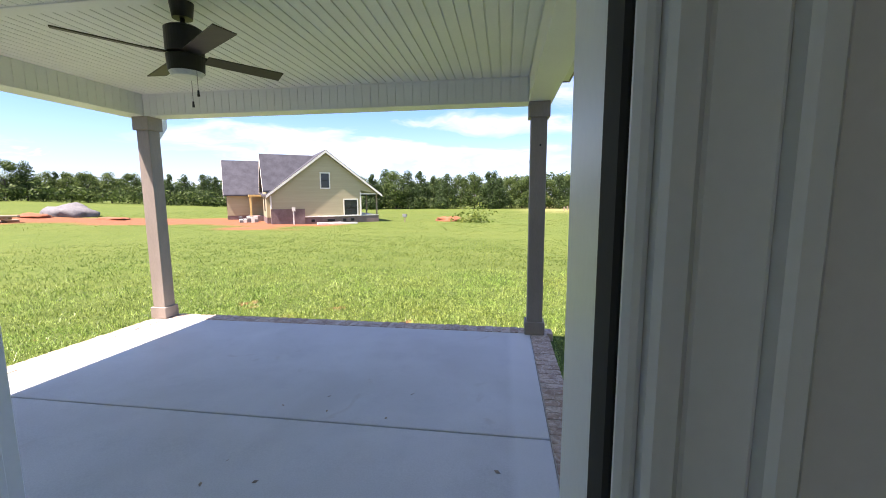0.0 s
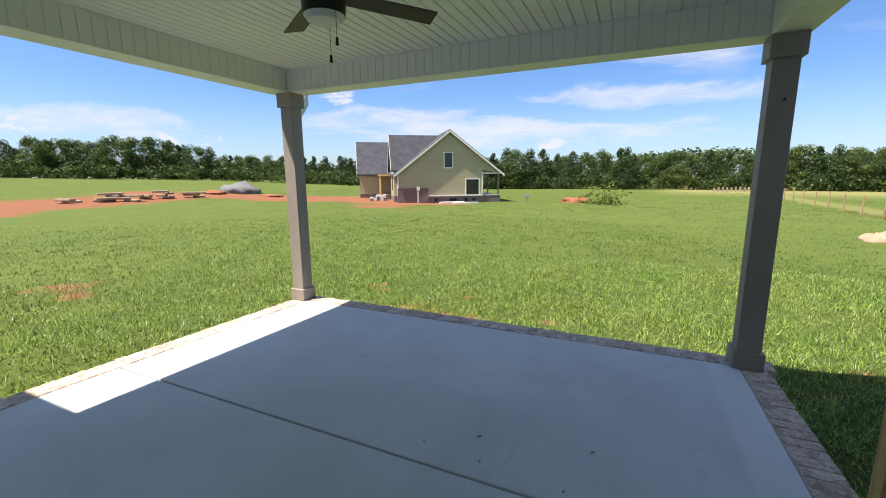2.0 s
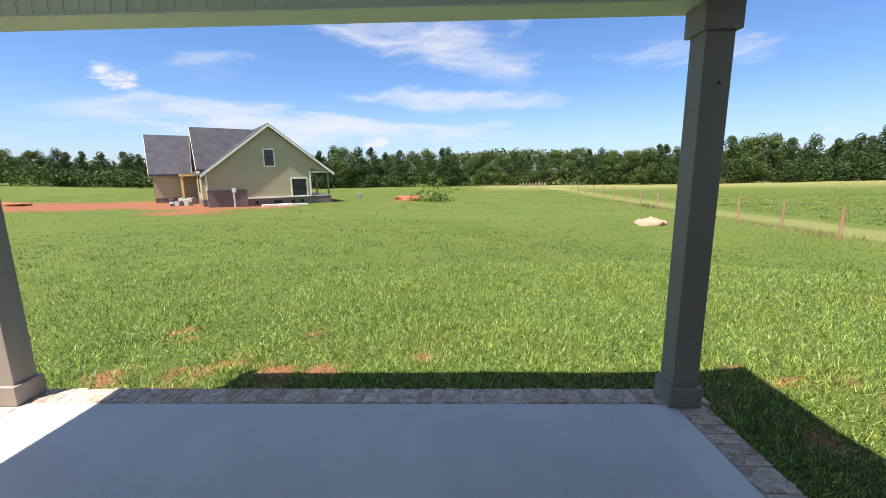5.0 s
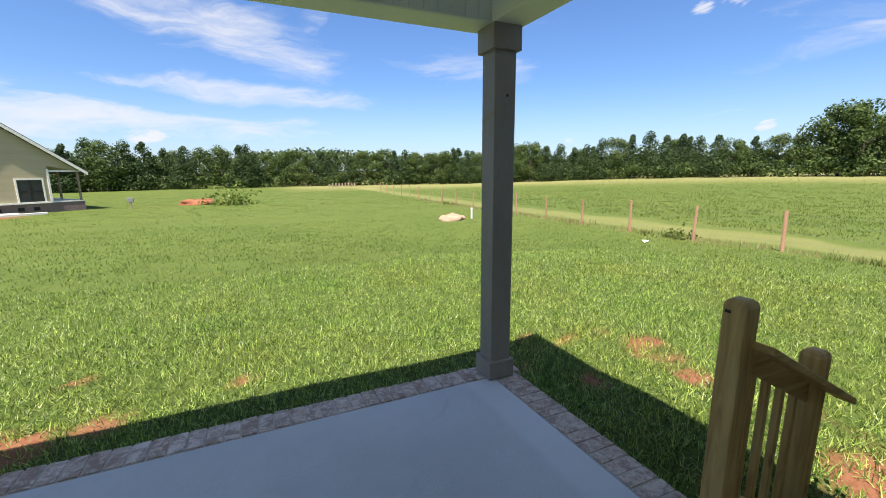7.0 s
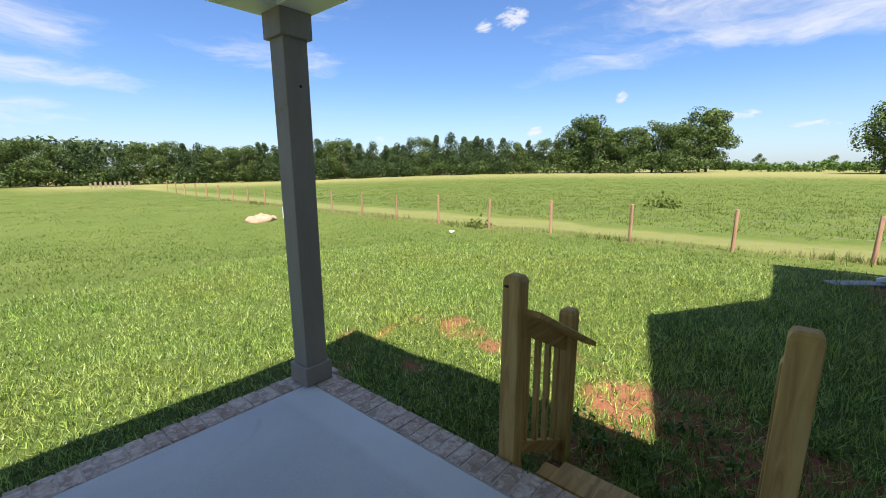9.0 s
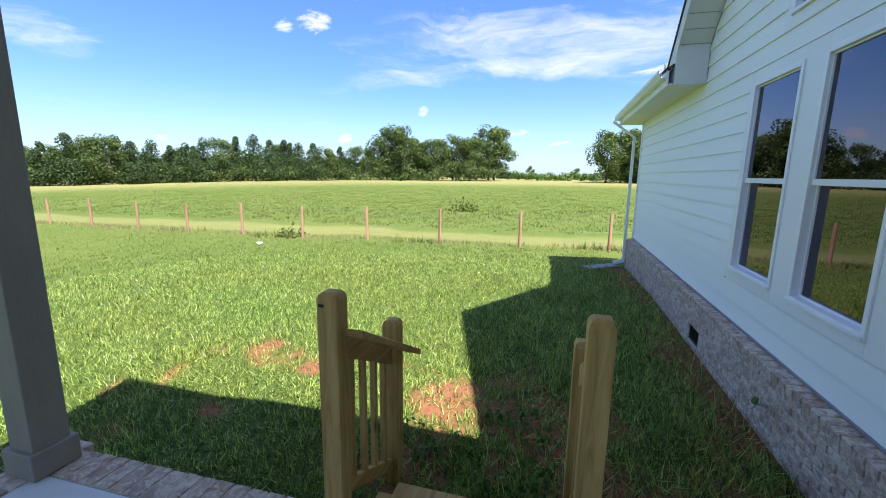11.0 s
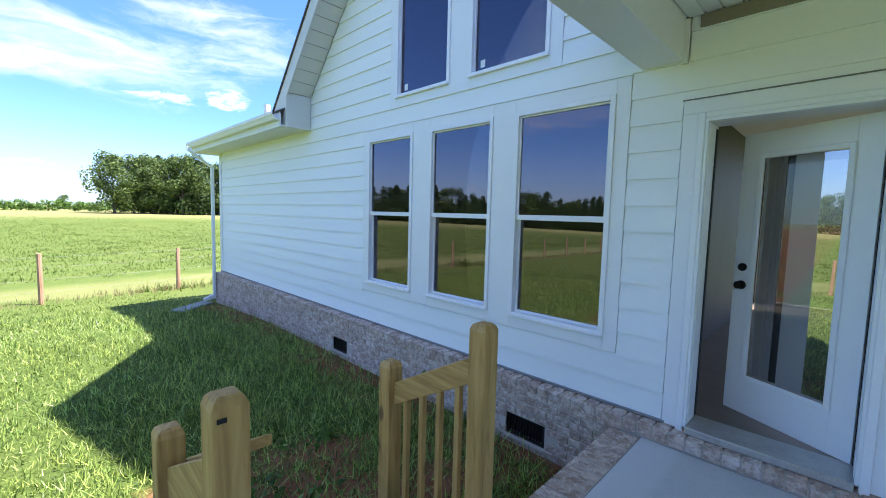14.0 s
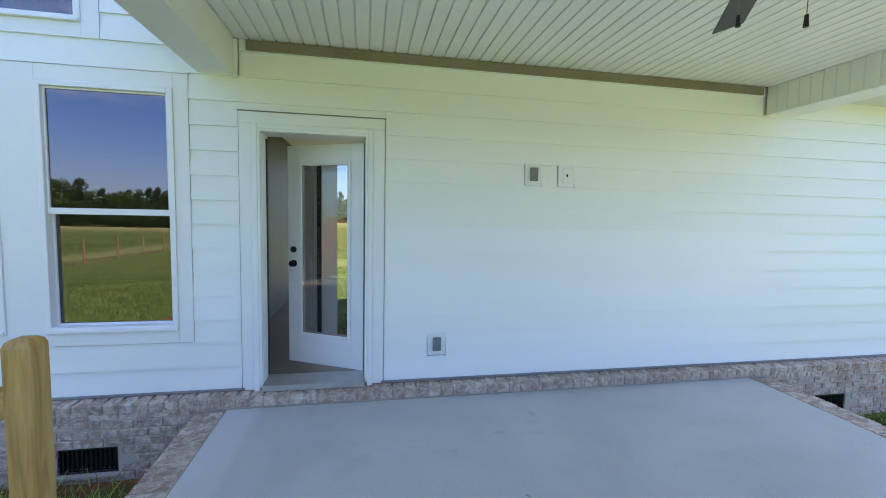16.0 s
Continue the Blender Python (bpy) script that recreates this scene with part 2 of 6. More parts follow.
M_YELWOOD = surface("new_lumber", (0.55, 0.36, 0.12), (0.66, 0.46, 0.19), 3.0, 0.7, 15, 0.1, 0.002)
M_OLDWOOD = surface("weathered_boards", (0.27, 0.20, 0.14), (0.42, 0.33, 0.24), 2.0, 0.85, 20, 0.3, 0.005, stretch=(0.4, 2, 2), rand=0.25)
M_POSTWOOD = surface("fence_post_wood", (0.36, 0.19, 0.11), (0.50, 0.29, 0.18), 3.0, 0.85, 30, 0.3, 0.004, stretch=(2, 2, 0.5), rand=0.2)
M_WIRE = surface("wire", (0.20, 0.19, 0.18), (0.28, 0.27, 0.26), 5.0, 0.6, 40, 0, 0, metal=0.6)
M_BARK = surface("bark", (0.045, 0.035, 0.027), (0.09, 0.072, 0.055), 2.0, 0.95, 12, 0.8, 0.03, stretch=(2, 2, 0.4))


def wood_material(name, axis):
    """Treated pine: growth streaks along the axis, knots and a greenish yellow cast."""
    m, nt, b = nodes_of(name)
    st = {"z": (9, 9, 0.7), "x": (0.7, 9, 9)}[axis]
    streak = noise_node(nt, 3.2, 6, 0.6, st, distortion=0.7)
    col = ramp(nt, streak, [(0.28, (0.27, 0.135, 0.032)), (0.5, (0.47, 0.28, 0.082)), (0.74, (0.60, 0.395, 0.14))])
    patch = noise_node(nt, 1.6, 3)
    col = mixed(nt, ramp(nt, patch, [(0.45, (0, 0, 0)), (0.75, (0.5, 0.5, 0.5))]), col, (0.40, 0.255, 0.085))
    tc = nt.nodes.new("ShaderNodeTexCoord")
    mp = nt.nodes.new("ShaderNodeMapping")
    mp.inputs["Scale"].default_value = {"z": (5.5, 5.5, 2.6), "x": (2.6, 5.5, 5.5)}[axis]
    link(nt, tc.outputs["Object"], mp.inputs[0])
    vo = nt.nodes.new("ShaderNodeTexVoronoi")
    vo.inputs["Scale"].default_value = 1.0
    link(nt, mp.outputs[0], vo.inputs["Vector"])
    knot = ramp(nt, vo.outputs["Distance"], [(0.09, (0.9, 0.9, 0.9)), (0.17, (0, 0, 0))])
    col = mixed(nt, knot, col, (0.13, 0.06, 0.022))
    link(nt, col, b.inputs["Base Color"])
    b.inputs["Roughness"].default_value = 0.66
    bump(nt, b, streak, 0.25, 0.002)
    return m


M_WOODZ = wood_material("treated_pine_upright", "z")
M_WOODX = wood_material("treated_pine_level", "x")


def brick_material(name, island):
    """Tumbled brick: each one grey-tan to pinkish, with whitewash smears and dark flecks."""
    m, nt, b = nodes_of(name)
    if island:
        val = nt.nodes.new("ShaderNodeNewGeometry").outputs["Random Per Island"]
    else:
        val = nt.nodes.new("ShaderNodeObjectInfo").outputs["Random"]
    base = ramp(nt, val, [(0.0, (0.44, 0.32, 0.245)), (0.3, (0.55, 0.43, 0.345)), (0.55, (0.62, 0.51, 0.42)), (0.8, (0.52, 0.395, 0.31)), (1.0, (0.69, 0.60, 0.52))])
    oi = nt.nodes.new("ShaderNodeObjectInfo")
    tc = nt.nodes.new("ShaderNodeTexCoord")
    sc = nt.nodes.new("ShaderNodeVectorMath")
    sc.operation = "MULTIPLY_ADD"
    sc.inputs[1].default_value = (13.7, 13.7, 13.7)
    link(nt, oi.outputs["Location"], sc.inputs[0])
    link(nt, tc.outputs["Object"], sc.inputs[2])

    def spots(scale, detail, dist):
        n = nt.nodes.new("ShaderNodeTexNoise")
        n.inputs["Scale"].default_value, n.inputs["Detail"].default_value = scale, detail
        n.inputs["Roughness"].default_value, n.inputs["Distortion"].default_value = 0.65, dist
        link(nt, sc.outputs[0], n.inputs["Vector"])
        return n.outputs["Fac"]

    smear = spots(20, 5, 1.0)
    blotch = spots(12, 4, 0.6)
    base = mixed(nt, ramp(nt, blotch, [(0.42, (0.75, 0.75, 0.75)), (0.6, (0, 0, 0))]), base, (0.27, 0.175, 0.13))
    col = mixed(nt, ramp(nt, smear, [(0.5, (0, 0, 0)), (0.66, (0.75, 0.75, 0.75))]), base, (0.70, 0.62, 0.54))
    fleck = spots(55, 3, 0.0)
    col = mixed(nt, ramp(nt, fleck, [(0.58, (0, 0, 0)), (0.7, (0.7, 0.7, 0.7))]), col, (0.22, 0.16, 0.135))
    link(nt, col, b.inputs["Base Color"])
    b.inputs["Roughness"].default_value = 0.92
    bump(nt, b, fleck, 0.5, 0.004)
    return m


M_BRICK = brick_material("tumbled_brick", False)
M_BRICKJ = brick_material("tumbled_brick_joined", True)


def concrete_material():
    m, nt, b = nodes_of("broomed_concrete")
    cloud = noise_node(nt, 0.9, 6, 0.6, distortion=0.4)
    col = ramp(nt, cloud, [(0.3, (0.46, 0.46, 0.45)), (0.7, (0.57, 0.57, 0.56))])
    blot = noise_node(nt, 3.2, 5, 0.65)
    col = mixed(nt, ramp(nt, blot, [(0.52, (0, 0, 0)), (0.75, (0.45, 0.45, 0.45))]), col, (0.41, 0.41, 0.405))
    speck = noise_node(nt, 110, 3)
    col = mixed(nt, 0.12, col, ramp(nt, speck, [(0.35, (0.25, 0.25, 0.25)), (0.65, (0.75, 0.75, 0.75))]))
    # smoother pale margin trowelled along the stair side
    tc = nt.nodes.new("ShaderNodeTexCoord")
    sx = nt.nodes.new("ShaderNodeSeparateXYZ")
    link(nt, tc.outputs["Object"], sx.inputs[0])
    edge = nt.nodes.new("ShaderNodeMapRange")
    edge.inputs["From Min"].default_value, edge.inputs["From Max"].default_value = 2.14, 2.20
    edge.inputs["To Max"].default_value = 0.45
    link(nt, sx.outputs["X"], edge.inputs["Value"])
    col = mixed(nt, edge.outputs["Result"], col, (0.66, 0.66, 0.65))
    stain = noise_node(nt, 1.7, 3, 0.5, (1, 1, 1), distortion=1.5)
    col = mixed(nt, ramp(nt, stain, [(0.69, (0, 0, 0)), (0.76, (0.35, 0.35, 0.35))]), col, (0.34, 0.29, 0.23))
    link(nt, col, b.inputs["Base Color"])
    rr = ramp(nt, cloud, [(0.3, (0.62, 0.62, 0.62)), (0.7, (0.5, 0.5, 0.5))])
    link(nt, rr, b.inputs["Roughness"])
    bump(nt, b, speck, 0.25, 0.0015)
    return m


M_CONC = concrete_material()


def pane_material(name, tint, base):
    """Coated window glass: a clear sheet under a strong mirror sheen."""
    m = bpy.data.materials.new(name)
    m.use_nodes = True
    nt = m.node_tree
    nt.nodes.clear()
    out = nt.nodes.new("ShaderNodeOutputMaterial")
    tr = nt.nodes.new("ShaderNodeBsdfTransparent")
    tr.inputs[0].default_value = (0.36, 0.38, 0.36, 1)
    gl = nt.nodes.new("ShaderNodeBsdfGlossy")
    gl.inputs["Roughness"].default_value = 0.004
    gl.inputs[0].default_value = (*tint, 1)
    fr = nt.nodes.new("ShaderNodeFresnel")
    fr.inputs[0].default_value = 1.5
    mr = nt.nodes.new("ShaderNodeMapRange")
    mr.inputs["From Min"].default_value, mr.inputs["From Max"].default_value = 0.04, 1.0
    mr.inputs["To Min"].default_value, mr.inputs["To Max"].default_value = base, 1.0
    link(nt, fr.outputs[0], mr.inputs["Value"])
    mx = nt.nodes.new("ShaderNodeMixShader")
    link(nt, mr.outputs[0], mx.inputs[0])
    link(nt, tr.outputs[0], mx.inputs[1])
    link(nt, gl.outputs[0], mx.inputs[2])
    link(nt, mx.outputs[0], out.inputs[0])
    return m


M_PANE = pane_material("coated_glass", (0.72, 0.68, 0.80), 0.16)
M_DOORPANE = pane_material("door_glass", (0.85, 0.85, 0.87), 0.36)


def leaf_material(name, dark, light, rough=0.6, low=0.0, gloss=0.25, patchy=False):
    m, nt, b = nodes_of(name)
    val = nt.nodes.new("ShaderNodeNewGeometry").outputs["Random Per Island"]
    col = ramp(nt, val, [(low, dark), (0.6, tuple((p + q) / 2 for p, q in zip(dark, light))), (1.0, light)])
    oi = nt.nodes.new("ShaderNodeObjectInfo")
    col = mixed(nt, 1.0, col, ramp(nt, oi.outputs["Random"], [(0, (0.75, 0.8, 0.75)), (1, (1, 1, 0.9))]), "MULTIPLY")
    if patchy:
        # fresher, bluer and drier swathes, a step and a stride across
        wide = noise_node(nt, 0.55, 4, 0.6)
        col = mixed(nt, 1.0, col, ramp(nt, wide, [(0.3, (0.80, 0.95, 0.75)), (0.5, (1, 1, 1)), (0.7, (1, 0.93, 0.78))]), "MULTIPLY")
        tuft = noise_node(nt, 3.4, 4, 0.6)
        col = mixed(nt, 1.0, col, ramp(nt, tuft, [(0.3, (0.68, 0.78, 0.70)), (0.55, (1, 1, 1))]), "MULTIPLY")
    link(nt, col, b.inputs["Base Color"])
    b.inputs["Roughness"].default_value = rough
    b.inputs["Specular IOR Level"].default_value = gloss
    tl = nt.nodes.new("ShaderNodeBsdfTranslucent")
    link(nt, col, tl.inputs[0])
    mx = nt.nodes.new("ShaderNodeMixShader")
    mx.inputs[0].default_value = 0.32
    link(nt, b.outputs[0], mx.inputs[1])
    link(nt, tl.outputs[0], mx.inputs[2])
    link(nt, mx.outputs[0], nt.nodes["Material Output"].inputs[0])
    return m


M_LEAF = leaf_material("tree_leaves", (0.028, 0.055, 0.014), (0.165, 0.225, 0.06))
M_CEDAR = leaf_material("cedar_sprays", (0.020, 0.042, 0.013), (0.085, 0.135, 0.04))
M_FARWOOD = leaf_material("far_wood_leaves", (0.05, 0.085, 0.035), (0.12, 0.165, 0.07))
M_BLADES = leaf_material("lawn_blades", (0.032, 0.072, 0.012), (0.64, 0.78, 0.215), 0.40, 0.0, 0.5, True)
M_BLADES2 = leaf_material("far_lawn_blades", (0.055, 0.10, 0.018), (0.30, 0.38, 0.09), 0.5, 0.0, 0.3, True)
M_MEADOW = leaf_material("meadow_blades", (0.11, 0.155, 0.028), (0.245, 0.295, 0.075), 0.55, 0.0, 0.25, True)
M_DRYGRASS = leaf_material("dry_grass", (0.27, 0.235, 0.10), (0.46, 0.40, 0.20), 0.6)
M_WEED = leaf_material("weed_leaves", (0.05, 0.11, 0.02), (0.19, 0.29, 0.065), 0.5)


def ground_material():
    """Turf with paler and browner patches; bare clay by the attribute that the mesh carries; meadow beyond the fence."""
    m, nt, b = nodes_of("turf")
    broad = noise_node(nt, 0.12, 5, 0.6)
    mid = noise_node(nt, 1.3, 5, 0.65)
    fine = noise_node(nt, 22, 4, 0.6)
    col = ramp(nt, mid, [(0.3, (0.050, 0.088, 0.015)), (0.55, (0.092, 0.130, 0.026)), (0.75, (0.135, 0.168, 0.042))])
    col = mixed(nt, ramp(nt, broad, [(0.4, (0, 0, 0)), (0.7, (0.5, 0.5, 0.5))]), col, (0.135, 0.150, 0.036))
    swath = noise_node(nt, 0.42, 5, 0.65)
    col = mixed(nt, ramp(nt, swath, [(0.35, (0.55, 0.55, 0.55)), (0.6, (0, 0, 0))]), col, (0.062, 0.098, 0.018))
    col = mixed(nt, 0.4, col, ramp(nt, fine, [(0.3, (0.03, 0.055, 0.008)), (0.7, (0.18, 0.22, 0.05))]))
    at = nt.nodes.new("ShaderNodeAttribute")
    at.attribute_name = "dry"
    col = mixed(nt, at.outputs["Fac"], col, mixed(nt, mid, (0.23, 0.225, 0.075), (0.30, 0.26, 0.12)))
    # dark thatch, with the shade between the blades put into its colour
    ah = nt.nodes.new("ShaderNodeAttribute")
    ah.attribute_name = "thatch_shade"
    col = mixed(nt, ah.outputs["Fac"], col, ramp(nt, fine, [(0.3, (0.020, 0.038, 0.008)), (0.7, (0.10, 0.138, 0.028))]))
    clay = mixed(nt, mid, (0.17, 0.050, 0.020), (0.27, 0.115, 0.06))
    clay = mixed(nt, 0.3, clay, ramp(nt, fine, [(0.3, (0.11, 0.04, 0.018)), (0.7, (0.36, 0.20, 0.12))]))
    ac = nt.nodes.new("ShaderNodeAttribute")
    ac.attribute_name = "clay"
    col = mixed(nt, ac.outputs["Fac"], col, clay)
    link(nt, col, b.inputs["Base Color"])
    b.inputs["Roughness"].default_value = 0.95
    b.inputs["Specular IOR Level"].default_value = 0.15
    bump(nt, b, fine, 0.9, 0.03)
    return m


M_GROUND = ground_material()


# ---- mesh helpers ----
ORIGIN = {}


def thing(name, at, label, category, group="", kind=""):
    ob = new(name)
    ob.empty_display_size = 0.1
    ob.location = at
    ORIGIN[ob.name] = Vector(at)
    return tagged(ob, label, category, group, kind)


def mesh_from(bm, name, mat, smooth=False):
    me = bpy.data.meshes.new(name)
    bm.normal_update()
    bm.to_mesh(me)
    bm.free()
    if mat:
        me.materials.append(mat)
    if smooth:
        for p in me.polygons:
            p.use_smooth = True
    return me


def part(name, bm, mat, parent, label="", smooth=False):
    """One mesh under a thing or a part; the bmesh is in world metres."""
    org = ORIGIN.get(parent.name, Vector((0, 0, 0)))
    bmesh.ops.translate(bm, verts=bm.verts, vec=-org)
    ob = new(name, mesh_from(bm, name, mat, smooth))
    ob.parent = parent
    ORIGIN[ob.name] = org
    if label:
        ob["label"] = label
    return ob


def solid(name, bm, mat, label, category="", kind="structure", smooth=False):
    ob = new(name, mesh_from(bm, name, mat, smooth))
    ORIGIN[ob.name] = Vector((0, 0, 0))
    return tagged(ob, label, category, kind=kind)


def box(bm, x0, x1, y0, y1, z0, z1, bevel=0.0):
    r = bmesh.ops.create_cube(bm, size=1.0)
    vs = r["verts"]
    for v in vs:
        v.co = Vector(((x0 + x1) / 2 + v.co.x * (x1 - x0), (y0 + y1) / 2 + v.co.y * (y1 - y0), (z0 + z1) / 2 + v.co.z * (z1 - z0)))
    if bevel:
        es = list({e for v in vs for e in v.link_edges})
        bmesh.ops.bevel(bm, geom=es, offset=bevel, segments=1, affect="EDGES", profile=0.5)
    return vs


def boxed(*a, **k):
    bm = bmesh.new()
    box(bm, *a, **k)
    return bm


def ring(bm, x0, x1, z0, z1, w, y0, y1, bevel=0.0, wb=None):
    wb = wb or w
    box(bm, x0, x0 + w, y0, y1, z0, z1, bevel)
    box(bm, x1 - w, x1, y0, y1, z0, z1, bevel)
    box(bm, x0 + w, x1 - w, y0, y1, z1 - w, z1, bevel)
    box(bm, x0 + w, x1 - w, y0, y1, z0, z0 + wb, bevel)


def cyl(bm, p, q, r0, r1, n=12):
    p, q = Vector(p), Vector(q)
    d = q - p
    m = Matrix.Translation((p + q) / 2) @ d.to_track_quat("Z", "Y").to_matrix().to_4x4()
    return bmesh.ops.create_cone(bm, cap_ends=True, segments=n, radius1=r0, radius2=r1, depth=d.length, matrix=m)["verts"]


def prism(bm, pts, depth_vec):
    """A closed prism: an outline and the way by which it is drawn out."""
    a = [bm.verts.new(p) for p in pts]
    c = [bm.verts.new(Vector(p) + Vector(depth_vec)) for p in pts]
    n = len(pts)
    bm.faces.new(a)
    bm.faces.new(list(reversed(c)))
    for i in range(n):
        bm.faces.new((a[i], c[i], c[(i + 1) % n], a[(i + 1) % n]))
    bmesh.ops.recalc_face_normals(bm, faces=bm.faces)


def wall_cells(bm, x0, x1, z0, z1, y0, y1, holes):
    """A wall as a shell of cells, with its openings left out."""
    xs = sorted({x0, x1, *[v for h in holes for v in h[:2] if x0 < v < x1]})
    zs = sorted({z0, z1, *[v for h in holes for v in h[2:] if z0 < v < z1]})

    def full(i, j):
        if not (0 <= i < len(xs) - 1 and 0 <= j < len(zs) - 1):
            return False
        cx, cz = (xs[i] + xs[i + 1]) / 2, (zs[j] + zs[j + 1]) / 2
        return not any(h[0] < cx < h[1] and h[2] < cz < h[3] for h in holes)

    def quad(*ps):
        bm.faces.new([bm.verts.new(p) for p in ps])

    for i in range(len(xs) - 1):
        for j in range(len(zs) - 1):
            if not full(i, j):
                continue
            a, b, c, d = xs[i], xs[i + 1], zs[j], zs[j + 1]
            quad((a, y1, c), (a, y1, d), (b, y1, d), (b, y1, c))
            quad((a, y0, c), (b, y0, c), (b, y0, d), (a, y0, d))
            if not full(i - 1, j):
                quad((a, y0, c), (a, y0, d), (a, y1, d), (a, y1, c))
            if not full(i + 1, j):
                quad((b, y0, c), (b, y1, c), (b, y1, d), (b, y0, d))
            if not full(i, j - 1):
                quad((a, y0, c), (a, y1, c), (b, y1, c), (b, y0, c))
            if not full(i, j + 1):
                quad((a, y0, d), (b, y0, d), (b, y1, d), (a, y1, d))
    bmesh.ops.remove_doubles(bm, verts=bm.verts, dist=1e-5)
    bmesh.ops.recalc_face_normals(bm, faces=bm.faces)


def raw_mesh(name, co, faces_n, mat, smooth=False):
    """Many small faces at once: co is (faces, corners, 3)."""
    co = np.asarray(co, dtype=np.float32)
    k, c = co.shape[0], co.shape[1]
    me = bpy.data.meshes.new(name)
    me.vertices.add(k * c)
    me.vertices.foreach_set("co", co.reshape(-1))
    me.loops.add(k * c)
    me.loops.foreach_set("vertex_index", np.arange(k * c, dtype=np.int32))
    me.polygons.add(k)
    me.polygons.foreach_set("loop_start", np.arange(0, k * c, c, dtype=np.int32))
    me.update(calc_edges=True)
    me.materials.append(mat)
    return me


# ---- ground ----
def vnoise(x, y, s, seed=0):
    """Smooth value noise, 0 to 1."""
    x, y = np.asarray(x) * s, np.asarray(y) * s
    xi, yi = np.floor(x), np.floor(y)
    fx, fy = x - xi, y - yi
    fx, fy = fx * fx * (3 - 2 * fx), fy * fy * (3 - 2 * fy)

    def h(a, b):
        v = np.sin(a * 127.1 + b * 311.7 + seed * 74.7) * 43758.5453
        return v - np.floor(v)

    return (h(xi, yi) * (1 - fx) + h(xi + 1, yi) * fx) * (1 - fy) + (h(xi, yi + 1) * (1 - fx) + h(xi + 1, yi + 1) * fx) * fy


def sstep(a, b, v):
    t = np.clip((v - a) / (b - a), 0, 1)
    return t * t * (3 - 2 * t)


GROUND_Z = -0.50
FENCE_X = 13.6


def height(x, y):
    x, y = np.asarray(x, dtype=float), np.asarray(y, dtype=float)
    r = np.hypot(x + 1, y - 2)
    az = np.degrees(np.arctan2(x + 1, y - 2))
    mid = np.interp(az, [-180, -80, -55, -40, -24, 0, 25, 45, 60, 90, 130, 180], [-0.5, -1.0, -1.2, -1.3, -1.4, -1.35, -1.2, -1.08, -1.02, -1.0, -0.7, -0.5])
    far = np.interp(az, [-180, -80, -55, -40, -24, 0, 25, 45, 60, 90, 130, 180], [0.4, 2.0, 1.1, -0.1, -1.2, -1.3, -1.2, -0.4, 0.1, 0.4, 0.2, 0.4])
    z = GROUND_Z + (mid - GROUND_Z) * sstep(np.interp(az, [-30, 20], [6, 8]), np.interp(az, [-30, 20, 100, 140], [42, 17, 17, 42]), r) + (far - mid) * sstep(30, 92, r)
    z = z - 0.15 * sstep(4.0, 5.0, y) * sstep(14, 7, r) * sstep(3.2, 1.2, x)
    return z + (vnoise(x, y, 0.35, 3) - 0.5) * 0.07 * sstep(3, 9, r) + (vnoise(x, y, 1.7, 5) - 0.5) * 0.025


CLAY = [(2.09, 5.92, 0.30), (2.49, 5.80, 0.30), (2.82, 5.48, 0.28), (2.98, 5.0, 0.24), (3.06, 4.55, 0.24), (2.06, 4.81, 0.26), (1.55, 5.4, 0.18), (2.9, 4.3, 0.2), (3.1, 5.2, 0.25),
        (2.55, 2.7, 0.55), (2.3, 1.95, 1.15), (1.8, 1.3, 0.8), (1.5, 3.3, 0.2), (-3.86, 6.12, 0.38), (-4.3, 5.87, 0.36), (-4.8, 7.0, 0.28), (-1.38, 6.4, 0.2), (-3.09, 5.95, 0.22), (-2.5, 6.15, 0.2), (-4.9, 5.8, 0.3),
        (-3.1, 7.15, 0.16), (-10.1, 4.3, 0.55), (-9.4, 3.8, 0.42), (-5.0, 7.2, 0.2), (-6.85, 4.7, 0.2)]


def clay_at(x, y):
    x, y = np.asarray(x, dtype=float), np.asarray(y, dtype=float)
    m = np.full_like(x, -3.0)
    for cx, cy, r in CLAY:
        m = np.maximum(m, 1.25 - np.hypot(x - cx, y - cy) / r)
    n = vnoise(x, y, 2.2, 1) * 0.6 + vnoise(x, y, 6.1, 2) * 0.4
    near = sstep(0.2, 1.15, m - (n - 0.5) * 3.2) * sstep(0.0, 0.15, m + 0.35)
    along = sstep(0.85, 0.40, y) * sstep(0.40, 0.6, n + 0.16) * (x > 0.8) * (x < 10)
    # worn soil on the building plot beside the far house
    strip = np.zeros_like(x)
    for (ax, ay), (bx, by) in (((-42, 12), (-47, 30)), ((-47, 30), (-31, 41)), ((-31, 41), (-22, 37))):
        t = np.clip(((x - ax) * (bx - ax) + (y - ay) * (by - ay)) / ((bx - ax) ** 2 + (by - ay) ** 2), 0, 1)
        d = np.hypot(x - ax - t * (bx - ax), y - ay - t * (by - ay))
        strip = np.maximum(strip, sstep(5.2, 2.6, d + (vnoise(x, y, 0.25, 31) - 0.5) * 6))
    return np.clip(np.maximum(np.maximum(near, along), strip * 1.5), 0, 1)


def dry_at(x, y):
    x, y = np.asarray(x, dtype=float), np.asarray(y, dtype=float)
    n = vnoise(x, y, 0.5, 8)
    track = sstep(1.6, 0.8, np.abs(x - FENCE_X - 2.2 + (n - 0.5))) * 0.38 * (y < 70)
    edge = sstep(60, 80, np.hypot(x, y)) * sstep(0.0, 10, x) * 0.65
    return np.clip(track + edge, 0, 1)


